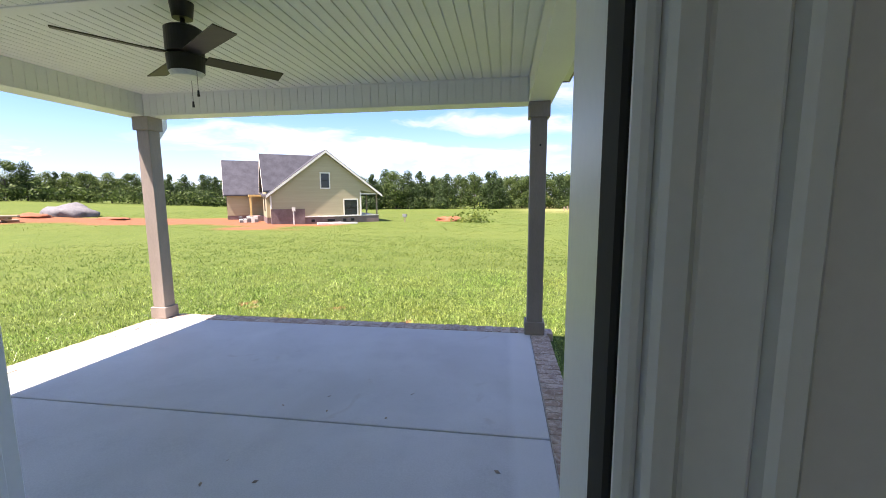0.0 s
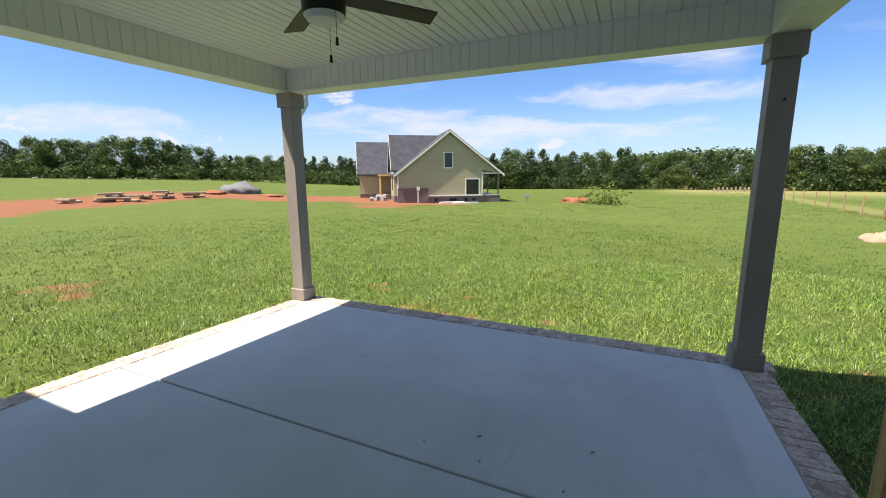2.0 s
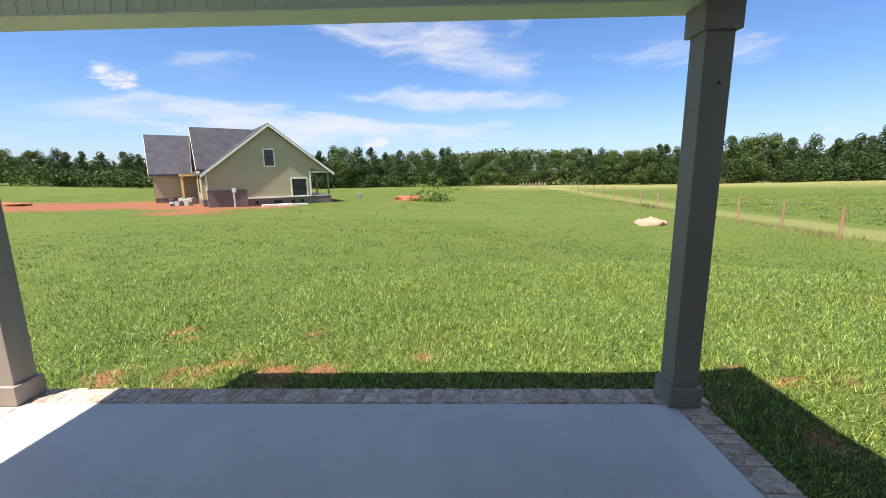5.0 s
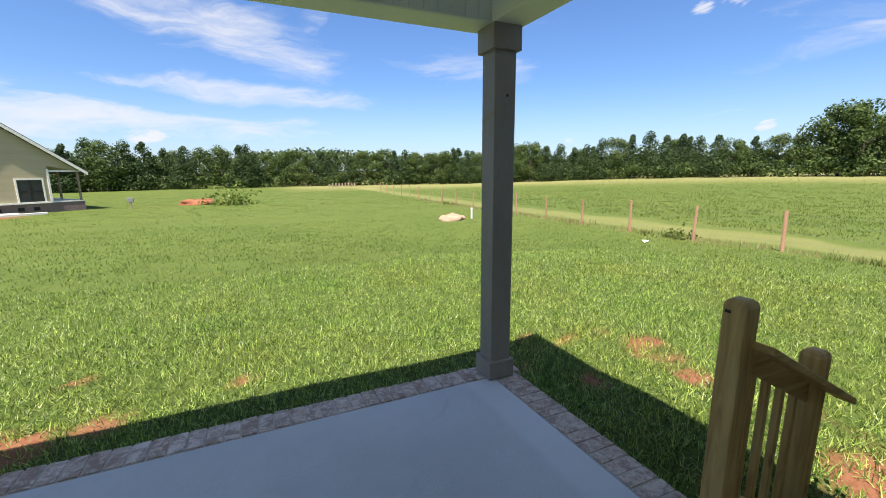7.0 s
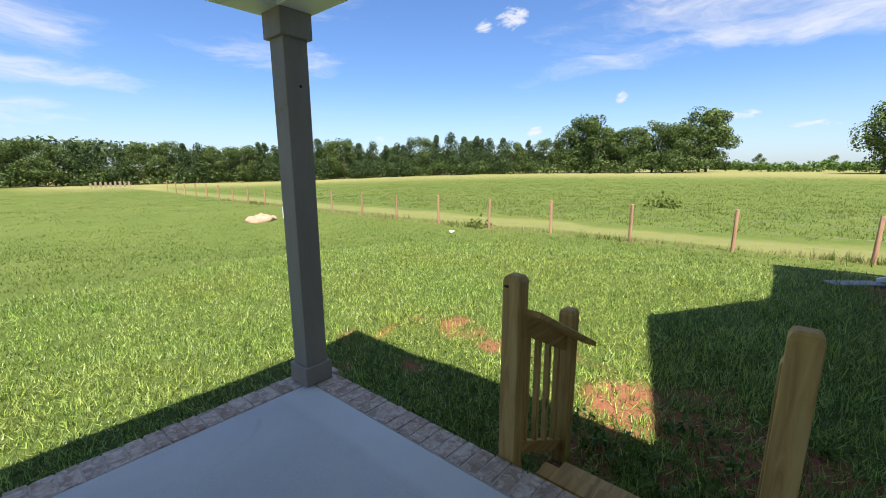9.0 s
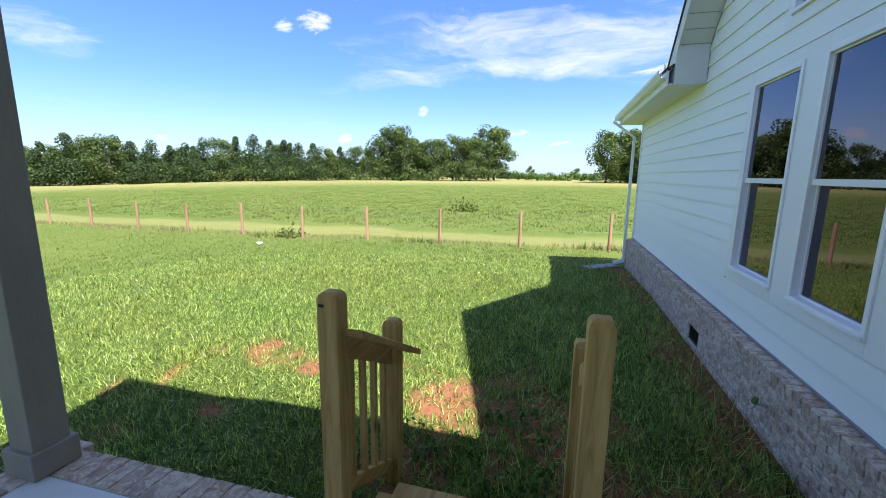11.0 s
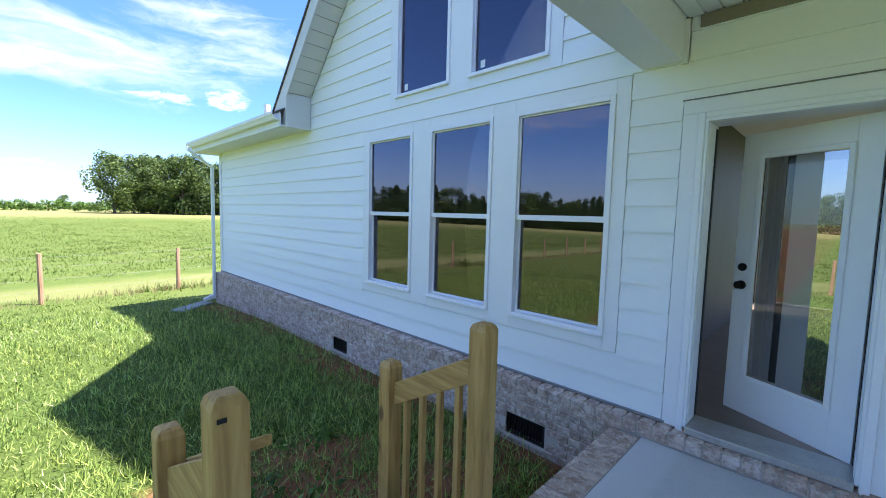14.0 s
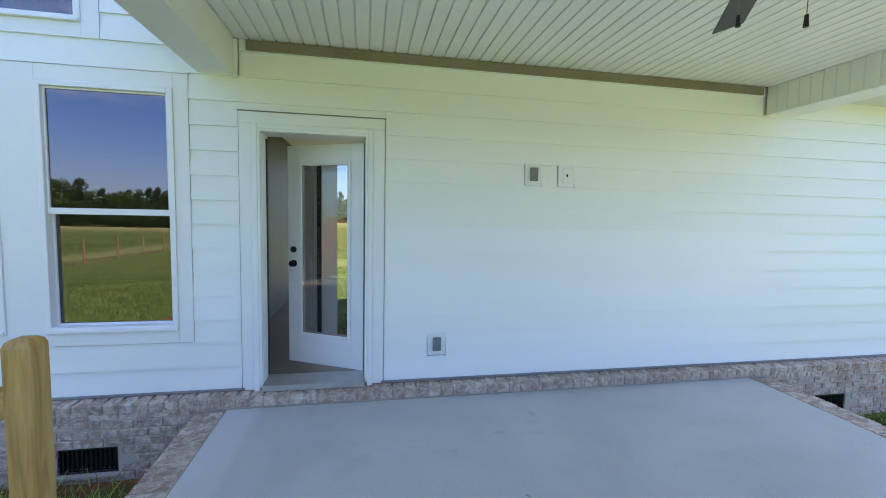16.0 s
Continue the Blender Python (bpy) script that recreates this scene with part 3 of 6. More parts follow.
def axis(lo, hi, step, reach, grow=1.17):
    mid = list(np.arange(lo, hi + 1e-6, step))
    out, s, v = [], step, hi
    while v < reach:
        s *= grow
        v += s
        out.append(v)
    low, s, v = [], step, lo
    while v > -reach:
        s *= grow
        v -= s
        low.append(v)
    return np.array(low[::-1] + mid + out)


gx, gy = axis(-11, 13, 0.13, 1500, 1.05), axis(0, 10, 0.13, 1500, 1.05)
GX, GY = np.meshgrid(gx, gy)
GZ = height(GX, GY)
me = bpy.data.meshes.new("ground")
nx, ny = len(gx), len(gy)
idx = np.arange(nx * ny).reshape(ny, nx)
quads = np.stack([idx[:-1, :-1], idx[:-1, 1:], idx[1:, 1:], idx[1:, :-1]], -1).reshape(-1, 4)
me.vertices.add(nx * ny)
me.vertices.foreach_set("co", np.stack([GX, GY, GZ], -1).astype(np.float32).reshape(-1))
me.loops.add(quads.size)
me.loops.foreach_set("vertex_index", quads.astype(np.int32).reshape(-1))
me.polygons.add(len(quads))
me.polygons.foreach_set("loop_start", np.arange(0, quads.size, 4, dtype=np.int32))
me.polygons.foreach_set("use_smooth", np.ones(len(quads), dtype=bool))
me.update(calc_edges=True)
# weight of thatch and painted blade shade, fading out from the patio
thatch_shade = np.clip(1.1 - np.hypot(GX + 0.3, GY - 4.3) / 11.0, 0, 1)
for key, vals in (("clay", clay_at(GX, GY)), ("dry", dry_at(GX, GY)), ("thatch_shade", thatch_shade)):
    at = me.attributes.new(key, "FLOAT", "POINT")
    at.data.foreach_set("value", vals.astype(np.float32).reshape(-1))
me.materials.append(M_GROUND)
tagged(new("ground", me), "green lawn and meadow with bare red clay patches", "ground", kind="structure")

# ---- patio ----
PX0, PX1, PY0, PY1 = -4.24, 0.60, 0.13, 4.42
BORDER = 0.215
JOINT_Y = 2.155


def slab_z(y):
    return -0.02 * (y - 0.13)


def sloped_slab(x0, x1, y0, y1, thick=0.12, edge=0.012):
    bm = boxed(x0, x1, y0, y1, -thick, 0, bevel=0)
    top = [e for e in bm.edges if all(v.co.z > -0.01 for v in e.verts)]
    bmesh.ops.bevel(bm, geom=top, offset=edge, segments=2, affect="EDGES", profile=0.6)
    for v in bm.verts:
        v.co.z += slab_z(v.co.y)
    return bm


patio = thing("patio_floor", ((PX0 + PX1) / 2, 2.3, GROUND_Z), "pale grey concrete patio slab edged with tumbled brick", "patio", kind="structure")
part("slab", sloped_slab(PX0, PX1, PY0, JOINT_Y - 0.007), M_CONC, patio)
part("slab", sloped_slab(PX0, PX1, JOINT_Y + 0.007, PY1), M_CONC, patio)
bm = boxed(PX0, PX1, JOINT_Y - 0.007, JOINT_Y + 0.007, -0.12, -0.062)
part("joint_filler", bm, M_DARK, patio, "dark control joint")
bm = boxed(PX0 - BORDER + 0.012, PX1 + BORDER - 0.012, PY0, PY1 + BORDER - 0.012, -0.9, -0.2)
part("base", bm, M_MORTAR, patio, "mortared brick base")

# ---- house wall ----
WALL_X0, WALL_X1 = -9.0, 9.95
SILL_Z = 0.125
EAVE_Z = 2.86
RIDGE_X, RAKE_S = 2.57, 1.08
RAKE_Z = 3.20 + (5.72 - RIDGE_X) * RAKE_S
LOW_W = [(3.262, 4.132), (2.112, 2.982), (0.965, 1.862)]
LOW_Z = (0.617, 2.462, 1.53)
UP_W = [(2.71, 3.59), (1.55, 2.445)]
UP_Z = (2.878, 4.55)
DOOR = (-0.47, 0.36, 0.13, 2.18)
HOLES = [(a, b, LOW_Z[0], LOW_Z[1]) for a, b in LOW_W] + [(a, b, *UP_Z) for a, b in UP_W] + [DOOR]
WALL_T = 0.20
bm = bmesh.new()
wall_cells(bm, WALL_X0, WALL_X1, 0.0, RAKE_Z, -WALL_T, -0.012, HOLES)
low = 3.0
for sx in (1, -1):
    bmesh.ops.bisect_plane(bm, geom=bm.verts[:] + bm.edges[:] + bm.faces[:], plane_co=(RIDGE_X + sx * (RAKE_Z - low) / RAKE_S, 0, low), plane_no=(sx * RAKE_S, 0, 1), clear_outer=False)
cut = [f for f in bm.faces if f.calc_center_median().z > low and f.calc_center_median().z > RAKE_Z - abs(f.calc_center_median().x - RIDGE_X) * RAKE_S + 1e-4]
bmesh.ops.delete(bm, geom=cut, context="FACES")
bmesh.ops.bisect_plane(bm, geom=bm.verts[:] + bm.edges[:] + bm.faces[:], plane_co=(0, 0, low), plane_no=(0, 0, 1))
cut = [f for f in bm.faces if f.calc_center_median().z > low and abs(f.calc_center_median().x - RIDGE_X) > (RAKE_Z - f.calc_center_median().z) / RAKE_S + 1e-4]
bmesh.ops.delete(bm, geom=cut, context="FACES")
wall = solid("wall_south", bm, M_WALLIN, "white lap-sided house wall with a steep gable", "wall")

# lap siding, board by board, cut round trim and gable
EXPO = 0.190
TRIMS = [(0.862, 4.245, 0.515, 2.575), (1.435, 3.70, 2.775, 4.70), (-0.622, 0.512, 0.0, 2.335), (9.84, 10.0, 0.0, 2.9),
         (-2.01, -1.845, 1.83, 2.035), (-2.325, -2.16, 1.83, 2.035), (-1.165, -1.0, 0.335, 0.53), (0.50, 0.56, 2.58, 2.9), (-4.36, -4.30, 2.58, 2.9)]


def plank(x0, x1, z0, z1, cut0=None, cut1=None):
    """A lapped board, thicker at its lower edge; cut0 and cut1 slant its ends under the rake."""
    bm = bmesh.new()
    a0, a1 = (cut0 or (x0, x0))
    b0, b1 = (cut1 or (x1, x1))
    pts = [((p, 0.003, z0 - 0.008), (p, 0.0190, z0 - 0.008), (q, 0.002, z1), (q, -0.010, z1)) for p, q in ((a0, a1), (b0, b1))]
    va = [bm.verts.new(p) for p in pts[0]]
    vb = [bm.verts.new(p) for p in pts[1]]
    bm.faces.new(va)
    bm.faces.new(vb[::-1])
    for i in range(4):
        bm.faces.new((va[i], vb[i], vb[(i + 1) % 4], va[(i + 1) % 4]))
    bmesh.ops.recalc_face_normals(bm, faces=bm.faces)
    return bm


z = SILL_Z
while z < RAKE_Z - 0.15:
    z1 = z + EXPO + 0.004
    if z < EAVE_Z - 0.02:
        z1 = min(z1, z + EXPO + 0.004)
        spans = [(WALL_X0, WALL_X1)]
        gable = False
    else:
        spans = [(RIDGE_X - (RAKE_Z - z) / RAKE_S, RIDGE_X + (RAKE_Z - z) / RAKE_S)]
        gable = True
    for a, b, c, d in TRIMS:
        if c < z1 - 0.03 and d > z + 0.03:
            nxt = []
            for s, e in spans:
                if b <= s or a >= e:
                    nxt.append((s, e))
                else:
                    if a - s > 0.02:
                        nxt.append((s, a - 0.003))
                    if e - b > 0.02:
                        nxt.append((b + 0.003, e))
            spans = nxt
    for s, e in spans:
        c0 = c1 = None
        if gable:
            back = EXPO / RAKE_S
            lo_end, hi_end = RIDGE_X - (RAKE_Z - z) / RAKE_S, RIDGE_X + (RAKE_Z - z) / RAKE_S
            if abs(s - lo_end) < 1e-6:
                c0 = (s, min(s + back, RIDGE_X))
            if abs(e - hi_end) < 1e-6:
                c1 = (e, max(e - back, RIDGE_X))
        part("siding_board", plank(s, e, z, z1, c0, c1), M_SIDING, wall)
    z += EXPO

# flat trim boards
trim = thing("trim", (2.5, 0.0, 0.5), "flat white painted boards framing the window groups and corner", "trim", kind="structure")


def board(x0, x1, z0, z1, y1=0.020, parent=None, mat=None, name="trim_board", bevel=0.002):
    return part(name, boxed(x0, x1, -0.012, y1, z0, z1, bevel=bevel), mat or M_TRIM, parent or trim)


zb, zt = 0.515, 2.575
board(0.862, LOW_W[2][0], zb, zt)
board(LOW_W[0][1], 4.245, zb, zt)
board(LOW_W[2][1], LOW_W[1][0], zb, zt)
board(LOW_W[1][1], LOW_W[0][0], zb, zt)
for a, b in LOW_W:
    board(a, b, LOW_Z[1], zt)
    board(a, b, zb, LOW_Z[0])
zb, zt = 2.775, 4.70
board(1.435, UP_W[1][0], zb, zt)
board(UP_W[0][1], 3.70, zb, zt)
board(UP_W[1][1], UP_W[0][0], zb, zt)
for a, b in UP_W:
    board(a, b, zb, UP_Z[0])
    board(a, b, UP_Z[1], zt)
board(9.84, 9.955, 0.10, 2.9, 0.024)
part("corner_return", boxed(9.955, 9.972, -0.12, 0.024, 0.10, 2.9), M_TRIM, trim)
part("head_flashing", boxed(0.855, 4.25, -0.005, 0.028, 2.576, 2.586), M_TRIM, trim)


def window_unit(name, x0, x1, z0, z1, zm, label):
    w = thing(name, ((x0 + x1) / 2, 0, z0), label, "window", kind="structure")
    bm = bmesh.new()
    ring(bm, x0, x1, z0, z1, 0.040, -0.10, 0.034, 0.003, wb=0.044)
    fr = part("window_frame", bm, M_SASH, w)
    part("window_sill", boxed(x0 + 0.004, x1 - 0.004, 0.035, 0.048, z0 + 0.002, z0 + 0.026, bevel=0.003), M_SASH, fr)
    a, b = x0 + 0.041, x1 - 0.041
    if zm:
        bm = bmesh.new()
        ring(bm, a, b, zm - 0.024, z1 - 0.041, 0.014, -0.020, 0.010, 0.002, wb=0.046)
        up = part("upper_sash", bm, M_SASH, w)
        p = part("pane", boxed(a + 0.0145, b - 0.0145, -0.008, -0.004, zm + 0.0225, z1 - 0.0555), M_PANE, up, "mirror-like coated glass")
        p.visible_shadow = False
        bm = bmesh.new()
        ring(bm, a, b, z0 + 0.045, zm - 0.004, 0.018, -0.056, -0.022, 0.002)
        lo = part("lower_sash", bm, M_SASH, w)
        p = part("pane", boxed(a + 0.0185, b - 0.0185, -0.042, -0.038, z0 + 0.0635, zm - 0.0225), M_PANE, lo, "mirror-like coated glass")
        p.visible_shadow = False
        part("sash_lock", boxed((a + b) / 2 - 0.03, (a + b) / 2 + 0.03, -0.055, -0.03, zm - 0.0035, zm + 0.012, bevel=0.004), M_SASH, lo)
    else:
        bm = bmesh.new()
        ring(bm, a, b, z0 + 0.045, z1 - 0.041, 0.012, -0.05, 0.004, 0.002)
        sash = part("sash", bm, M_SASH, w)
        p = part("pane", boxed(a + 0.0125, b - 0.0125, -0.022, -0.018, z0 + 0.0575, z1 - 0.0535), M_PANE, sash, "mirror-like coated glass")
        p.visible_shadow = False
        part("sticker", boxed(b - 0.13, b - 0.075, -0.0175, -0.0165, z0 + 0.085, z0 + 0.155), M_PVC, sash, "small white glass sticker")
    return w


for i, (a, b) in enumerate(LOW_W):
    window_unit("window_%d" % (i + 1), a, b, LOW_Z[0], LOW_Z[1], LOW_Z[2], "white double-hung vinyl window with reflecting glass")
for i, (a, b) in enumerate(UP_W):
    window_unit("window_%d" % (i + 4), a, b, UP_Z[0], UP_Z[1], None, "tall fixed white gable window with dark reflecting glass")

# ---- door ----
dx0, dx1, dz0, dz1 = DOOR
casing = thing("door_casing", (0, 0, dz0), "white door casing and jamb round the patio door", "door frame", kind="structure")
board(dx0 - 0.148, dx0 - 0.056, 0.105, dz1 + 0.06, 0.024, casing, name="side_casing")
board(dx1 + 0.056, dx1 + 0.148, 0.105, dz1 + 0.06, 0.024, casing, name="side_casing")
board(dx0 - 0.148, dx1 + 0.148, dz1 + 0.0605, dz1 + 0.150, 0.024, casing, name="head_casing")
board(dx0 - 0.0555, dx0 - 0.012, 0.085, dz1 + 0.0595, 0.042, casing, name="brick_mould", bevel=0.005)
board(dx1 + 0.012, dx1 + 0.0555, 0.085, dz1 + 0.0595, 0.042, casing, name="brick_mould", bevel=0.005)
board(dx0 - 0.0115, dx1 + 0.0115, dz1 + 0.0205, dz1 + 0.0595, 0.042, casing, name="brick_mould", bevel=0.005)
part("drip_cap", boxed(dx0 - 0.155, dx1 + 0.155, -0.01, 0.034, dz1 + 0.151, dz1 + 0.156), M_FLASH, casing)
for sx, x in ((1, dx0), (-1, dx1)):
    lo, hi = sorted((x - sx * 0.012, x + sx * 0.006))
    part("jamb", boxed(lo, hi, -WALL_T, 0.036, dz0, dz1 + 0.02, bevel=0.002), M_TRIM, casing)
    lo, hi = sorted((x + sx * 0.006, x + sx * 0.015))
    part("weatherstrip", boxed(lo, hi, -0.198, -0.150, dz0 + 0.02, dz1 - 0.02, bevel=0.003), M_DARK, casing, "black rubber weatherstrip")
    lo, hi = sorted((x + sx * 0.006, x + sx * 0.011))
    part("stop", boxed(lo, hi, -0.149, 0.012, dz0 + 0.02, dz1 - 0.02, bevel=0.002), M_TRIM, casing)
part("head_jamb", boxed(dx0 + 0.006, dx1 - 0.006, -WALL_T, 0.036, dz1, dz1 + 0.02), M_TRIM, casing)
for sx, x in ((-1, dx0), (1, dx1)):
    for off, w, dep in ((-0.012, 0.0125, 0.012), (0.001, 0.020, 0.022), (0.0215, 0.042, 0.014), (0.064, 0.0185, 0.026)):
        lo, hi = sorted((x + sx * off, x + sx * (off + w)))
        part("inside_casing", boxed(lo, hi, -WALL_T - dep, -WALL_T - 0.001, dz0 - 0.01, dz1 + 0.09, bevel=0.004), M_TRIM, casing)
part("inside_head_casing", boxed(dx0 - 0.083, dx1 + 0.083, -WALL_T - 0.018, -WALL_T - 0.001, dz1 + 0.091, dz1 + 0.17, bevel=0.004), M_TRIM, casing)
bm = boxed(dx0 + 0.006, dx1 - 0.006, -0.19, 0.075, 0.098, dz0 + 0.018, bevel=0.006)
part("threshold", bm, M_ALU, casing, "worn metal threshold")

part("siding_board", plank(dx0 - 0.155, dx1 + 0.155, dz1 + 0.166, 2.409), M_SIDING, wall)

door = new("door_1")
door.location = (dx0 + 0.024, -0.152, dz0 + 0.025)
door.rotation_euler = (0, 0, radians(-28))
ORIGIN[door.name] = Vector((0, 0, 0))
tagged(door, "white glazed patio door standing ajar into the dark room", "door", kind="structure")
DW, DH = 0.782, 2.005
bm = bmesh.new()
box(bm, 0, 0.125, -0.044, 0, 0, DH, 0.002)
box(bm, DW - 0.125, DW, -0.044, 0, 0, DH, 0.002)
box(bm, 0.125, DW - 0.125, -0.044, 0, DH - 0.15, DH, 0.002)
box(bm, 0.125, DW - 0.125, -0.044, 0, 0, 0.26, 0.002)
leaf = part("leaf", bm, M_DOOR, door)
bm = bmesh.new()
ring(bm, 0.120, DW - 0.120, 0.255, DH - 0.145, 0.034, 0.001, 0.014, 0.004)
gf = part("glazing_frame", bm, M_DOOR, leaf)
p = part("pane", boxed(0.154, DW - 0.154, -0.024, -0.018, 0.289, DH - 0.179), M_DOORPANE, leaf, "clear door glass")
p.visible_shadow = False
bm = bmesh.new()
for k in range(4):
    box(bm, 0.160, DW - 0.160, -0.036, -0.027, DH - 0.190 - k * 0.014, DH - 0.181 - k * 0.014)
part("blind", bm, M_SASH, leaf, "raised white blind between the panes")
for hz_, r in ((0.93, 0.029), (1.06, 0.026)):
    bm = bmesh.new()
    cyl(bm, (DW - 0.065, 0.001, hz_), (DW - 0.065, 0.012, hz_), r * 1.1, r * 1.1, 20)
    cyl(bm, (DW - 0.065, 0.012, hz_), (DW - 0.065, 0.045 if hz_ < 1 else 0.022, hz_), r * 0.5, r * 0.95, 20)
    part("knob" if hz_ < 1 else "deadbolt", bm, M_BLACK, leaf, "black metal")
for hz_ in (0.25, 1.0, 1.78):
    bm = bmesh.new()
    cyl(bm, (-0.006, -0.050, hz_ - 0.05), (-0.006, -0.050, hz_ + 0.05), 0.007, 0.007, 10)
    part("hinge", bm, M_BLACK, leaf, "black hinge")

# ---- room behind the wall ----
solid("floor", boxed(-6.0, 7.0, -6.0, -WALL_T, 0.02, 0.12), M_FLOORIN, "dark brown plank floor inside the house", "floor")
bm = bmesh.new()
solid("wall_side", boxed(-6.1, -6.0, -5.999, -WALL_T, 0.0, 2.95), M_WALLIN, "plain pale side wall of the room", "wall")
box(bm, 7.0, 7.1, -6.0, -WALL_T, 0.0, 2.95)
# unseen opening added in the back wall to let daylight onto the door casing
wall_cells(bm, -6.1, 7.1, 0.0, 2.95, -6.1, -6.0, [(-5.6, 0.5, 0.15, 2.65)])
solid("wall_inside", bm, M_WALLIN, "plain pale walls of the room behind", "wall")
# unseen wall, added to keep the door room's daylight from behind the windows
solid("wall_light_screen", boxed(0.80, 0.90, -5.999, -WALL_T - 0.001, 0.121, 2.719), M_ROOMGLOOM, "added near-black screen wall standing in for the dark room", "wall")
solid("ceiling", boxed(-6.1, 7.1, -6.1, -WALL_T, 2.72, 2.85), M_WALLIN, "plain ceiling of the dark room", "ceiling")

# ---- brick foundation ----
BR_Y = 0.130
VENTS = [(1.37, 1.775, -0.44, -0.24), (4.45, 4.81, -0.425, -0.23), (-5.48, -5.08, -0.44, -0.24)]
bm = bmesh.new()
wall_cells(bm, WALL_X0, WALL_X1 + 0.04, -1.1, 0.03, -0.15, BR_Y - 0.009, VENTS)
found = solid("foundation_wall", bm, M_MORTAR, "tumbled grey-tan brick foundation wall with pale mortar", "wall")


def brick_mesh(name, lx, ly, lz, seed):
    rng = random.Random(seed)
    bm = boxed(-lx / 2, lx / 2, -ly / 2, ly / 2, -lz / 2, lz / 2, bevel=0.005)
    for v in bm.verts:
        v.co += Vector((rng.uniform(-1, 1), rng.uniform(-1, 1), rng.uniform(-1, 1))) * 0.0022
    return mesh_from(bm, name, M_BRICK)


# ---- lap over the foundation: rowlock course and grey flashing ----
ledge = solid("ledge", boxed(WALL_X0, WALL_X1 + 0.03, -0.01, 0.126, 0.031, 0.087), M_MORTAR, "sloping brick rowlock course under the siding", "brick course")
part("flashing", boxed(WALL_X0, dx0 - 0.13, -0.010, 0.030, 0.104, 0.124, bevel=0.003), M_FLASH, ledge, "dark grey flashing strip")
part("flashing", boxed(dx1 + 0.13, WALL_X1, -0.010, 0.030, 0.104, 0.124, bevel=0.003), M_FLASH, ledge, "dark grey flashing strip")


def foundation_vent(x0, x1, z0, z1):
    v = thing("foundation_vent", ((x0 + x1) / 2, BR_Y, z0), "black slotted foundation vent set into brick", "vent")
    part("backing", boxed(x0, x1, 0.03, 0.04, z0, z1), M_DARK, v)
    bm = bmesh.new()
    ring(bm, x0 + 0.002, x1 - 0.002, z0 + 0.002, z1 - 0.002, 0.016, 0.085, 0.112, 0.002)
    part("frame", bm, M_BLACK, v)
    n = 12
    for k in range(n):
        x = x0 + 0.03 + (x1 - x0 - 0.06) * k / (n - 1)
        part("slat", boxed(x - 0.005, x + 0.005, 0.088, 0.104, z0 + 0.02, z1 - 0.02), M_BLACK, v)
    part("lintel_sill", boxed(x0 - 0.01, x1 + 0.01, 0.10, 0.142, z0 - 0.026, z0 - 0.001, bevel=0.003), M_MORTAR, v)


for v in VENTS:
    foundation_vent(*v)

# ---- porch: beams, ceiling, roof ----
BZ0, BZ1 = 2.595, 2.875
BXL, BXR, BYF = -4.33, 0.535, 4.40
beamset = thing("porch_beam", (-1.9, 4.5, BZ0), "white vinyl-clad porch beams with upright grooves", "beam", kind="structure")


def beam(name, x0, x1, y0, y1):
    return part(name, boxed(x0, x1, y0, y1, BZ0, 3.0, bevel=0.004), M_VINYL, beamset)


bf = beam("front_beam", BXL - 0.27, BXR + 0.26, BYF, BYF + 0.25)
bl_ = beam("side_beam", BXL - 0.27, BXL, 0.013, BYF - 0.001)
br_ = beam("side_beam", BXR, BXR + 0.26, 0.013, BYF - 0.001)


def clad(parent, n, place):
    bm = bmesh.new()
    for k in range(n):
        place(bm, k)
    part("cladding", bm, M_VINYL, parent, "upright grooved vinyl strips")


STRIP = 0.1012
clad(bf, int((BXR - BXL) / STRIP), lambda bm, k: box(bm, BXL + 0.006 + k * STRIP, BXL + 0.006 + (k + 1) * STRIP - 0.011, BYF - 0.007, BYF + 0.001, BZ0 + 0.016, BZ1 - 0.012, 0.002))
clad(bl_, int((BYF - 0.03) / STRIP), lambda bm, k: box(bm, BXL - 0.001, BXL + 0.007, 0.03 + k * STRIP, 0.03 + (k + 1) * STRIP - 0.011, BZ0 + 0.016, BZ1 - 0.012, 0.002))
part("lower_rail", boxed(BXL + 0.008, BXR - 0.001, BYF - 0.014, BYF - 0.0005, BZ0 + 0.001, BZ0 + 0.015, bevel=0.002), M_VINYL, bf)
part("upper_rail", boxed(BXL + 0.008, BXR - 0.001, BYF - 0.014, BYF - 0.0005, BZ1 - 0.011, BZ1 - 0.001, bevel=0.002), M_VINYL, bf)
part("lower_rail", boxed(BXL + 0.0005, BXL + 0.014, 0.02, BYF - 0.015, BZ0 + 0.001, BZ0 + 0.015, bevel=0.002), M_VINYL, bl_)
part("wall_block", boxed(BXR - 0.03, BXR + 0.012, 0.013, 0.036, BZ0 - 0.02, 2.86, bevel=0.002), M_TRIM, br_)

CEIL_Z = 2.868
bm = bmesh.new()
n = int((BXR - BXL) / STRIP)
for k in range(n + 1):
    x = BXL + 0.002 + k * STRIP
    for ya, yb in ((0.02, 2.09), (2.205, BYF)):
        box(bm, x, min(x + STRIP - 0.011, BXR), ya, yb, CEIL_Z - 0.001, CEIL_Z + 0.012, 0.0025)
box(bm, BXL, BXR, 2.091, 2.204, CEIL_Z - 0.010, CEIL_Z + 0.011, 0.003)
box(bm, BXL - 0.1, BXR + 0.1, 0.013, BYF + 0.1, CEIL_Z + 0.0115, CEIL_Z + 0.05)
solid("ceiling_porch", bm, M_VINYL, "white grooved vinyl porch ceiling", "ceiling")
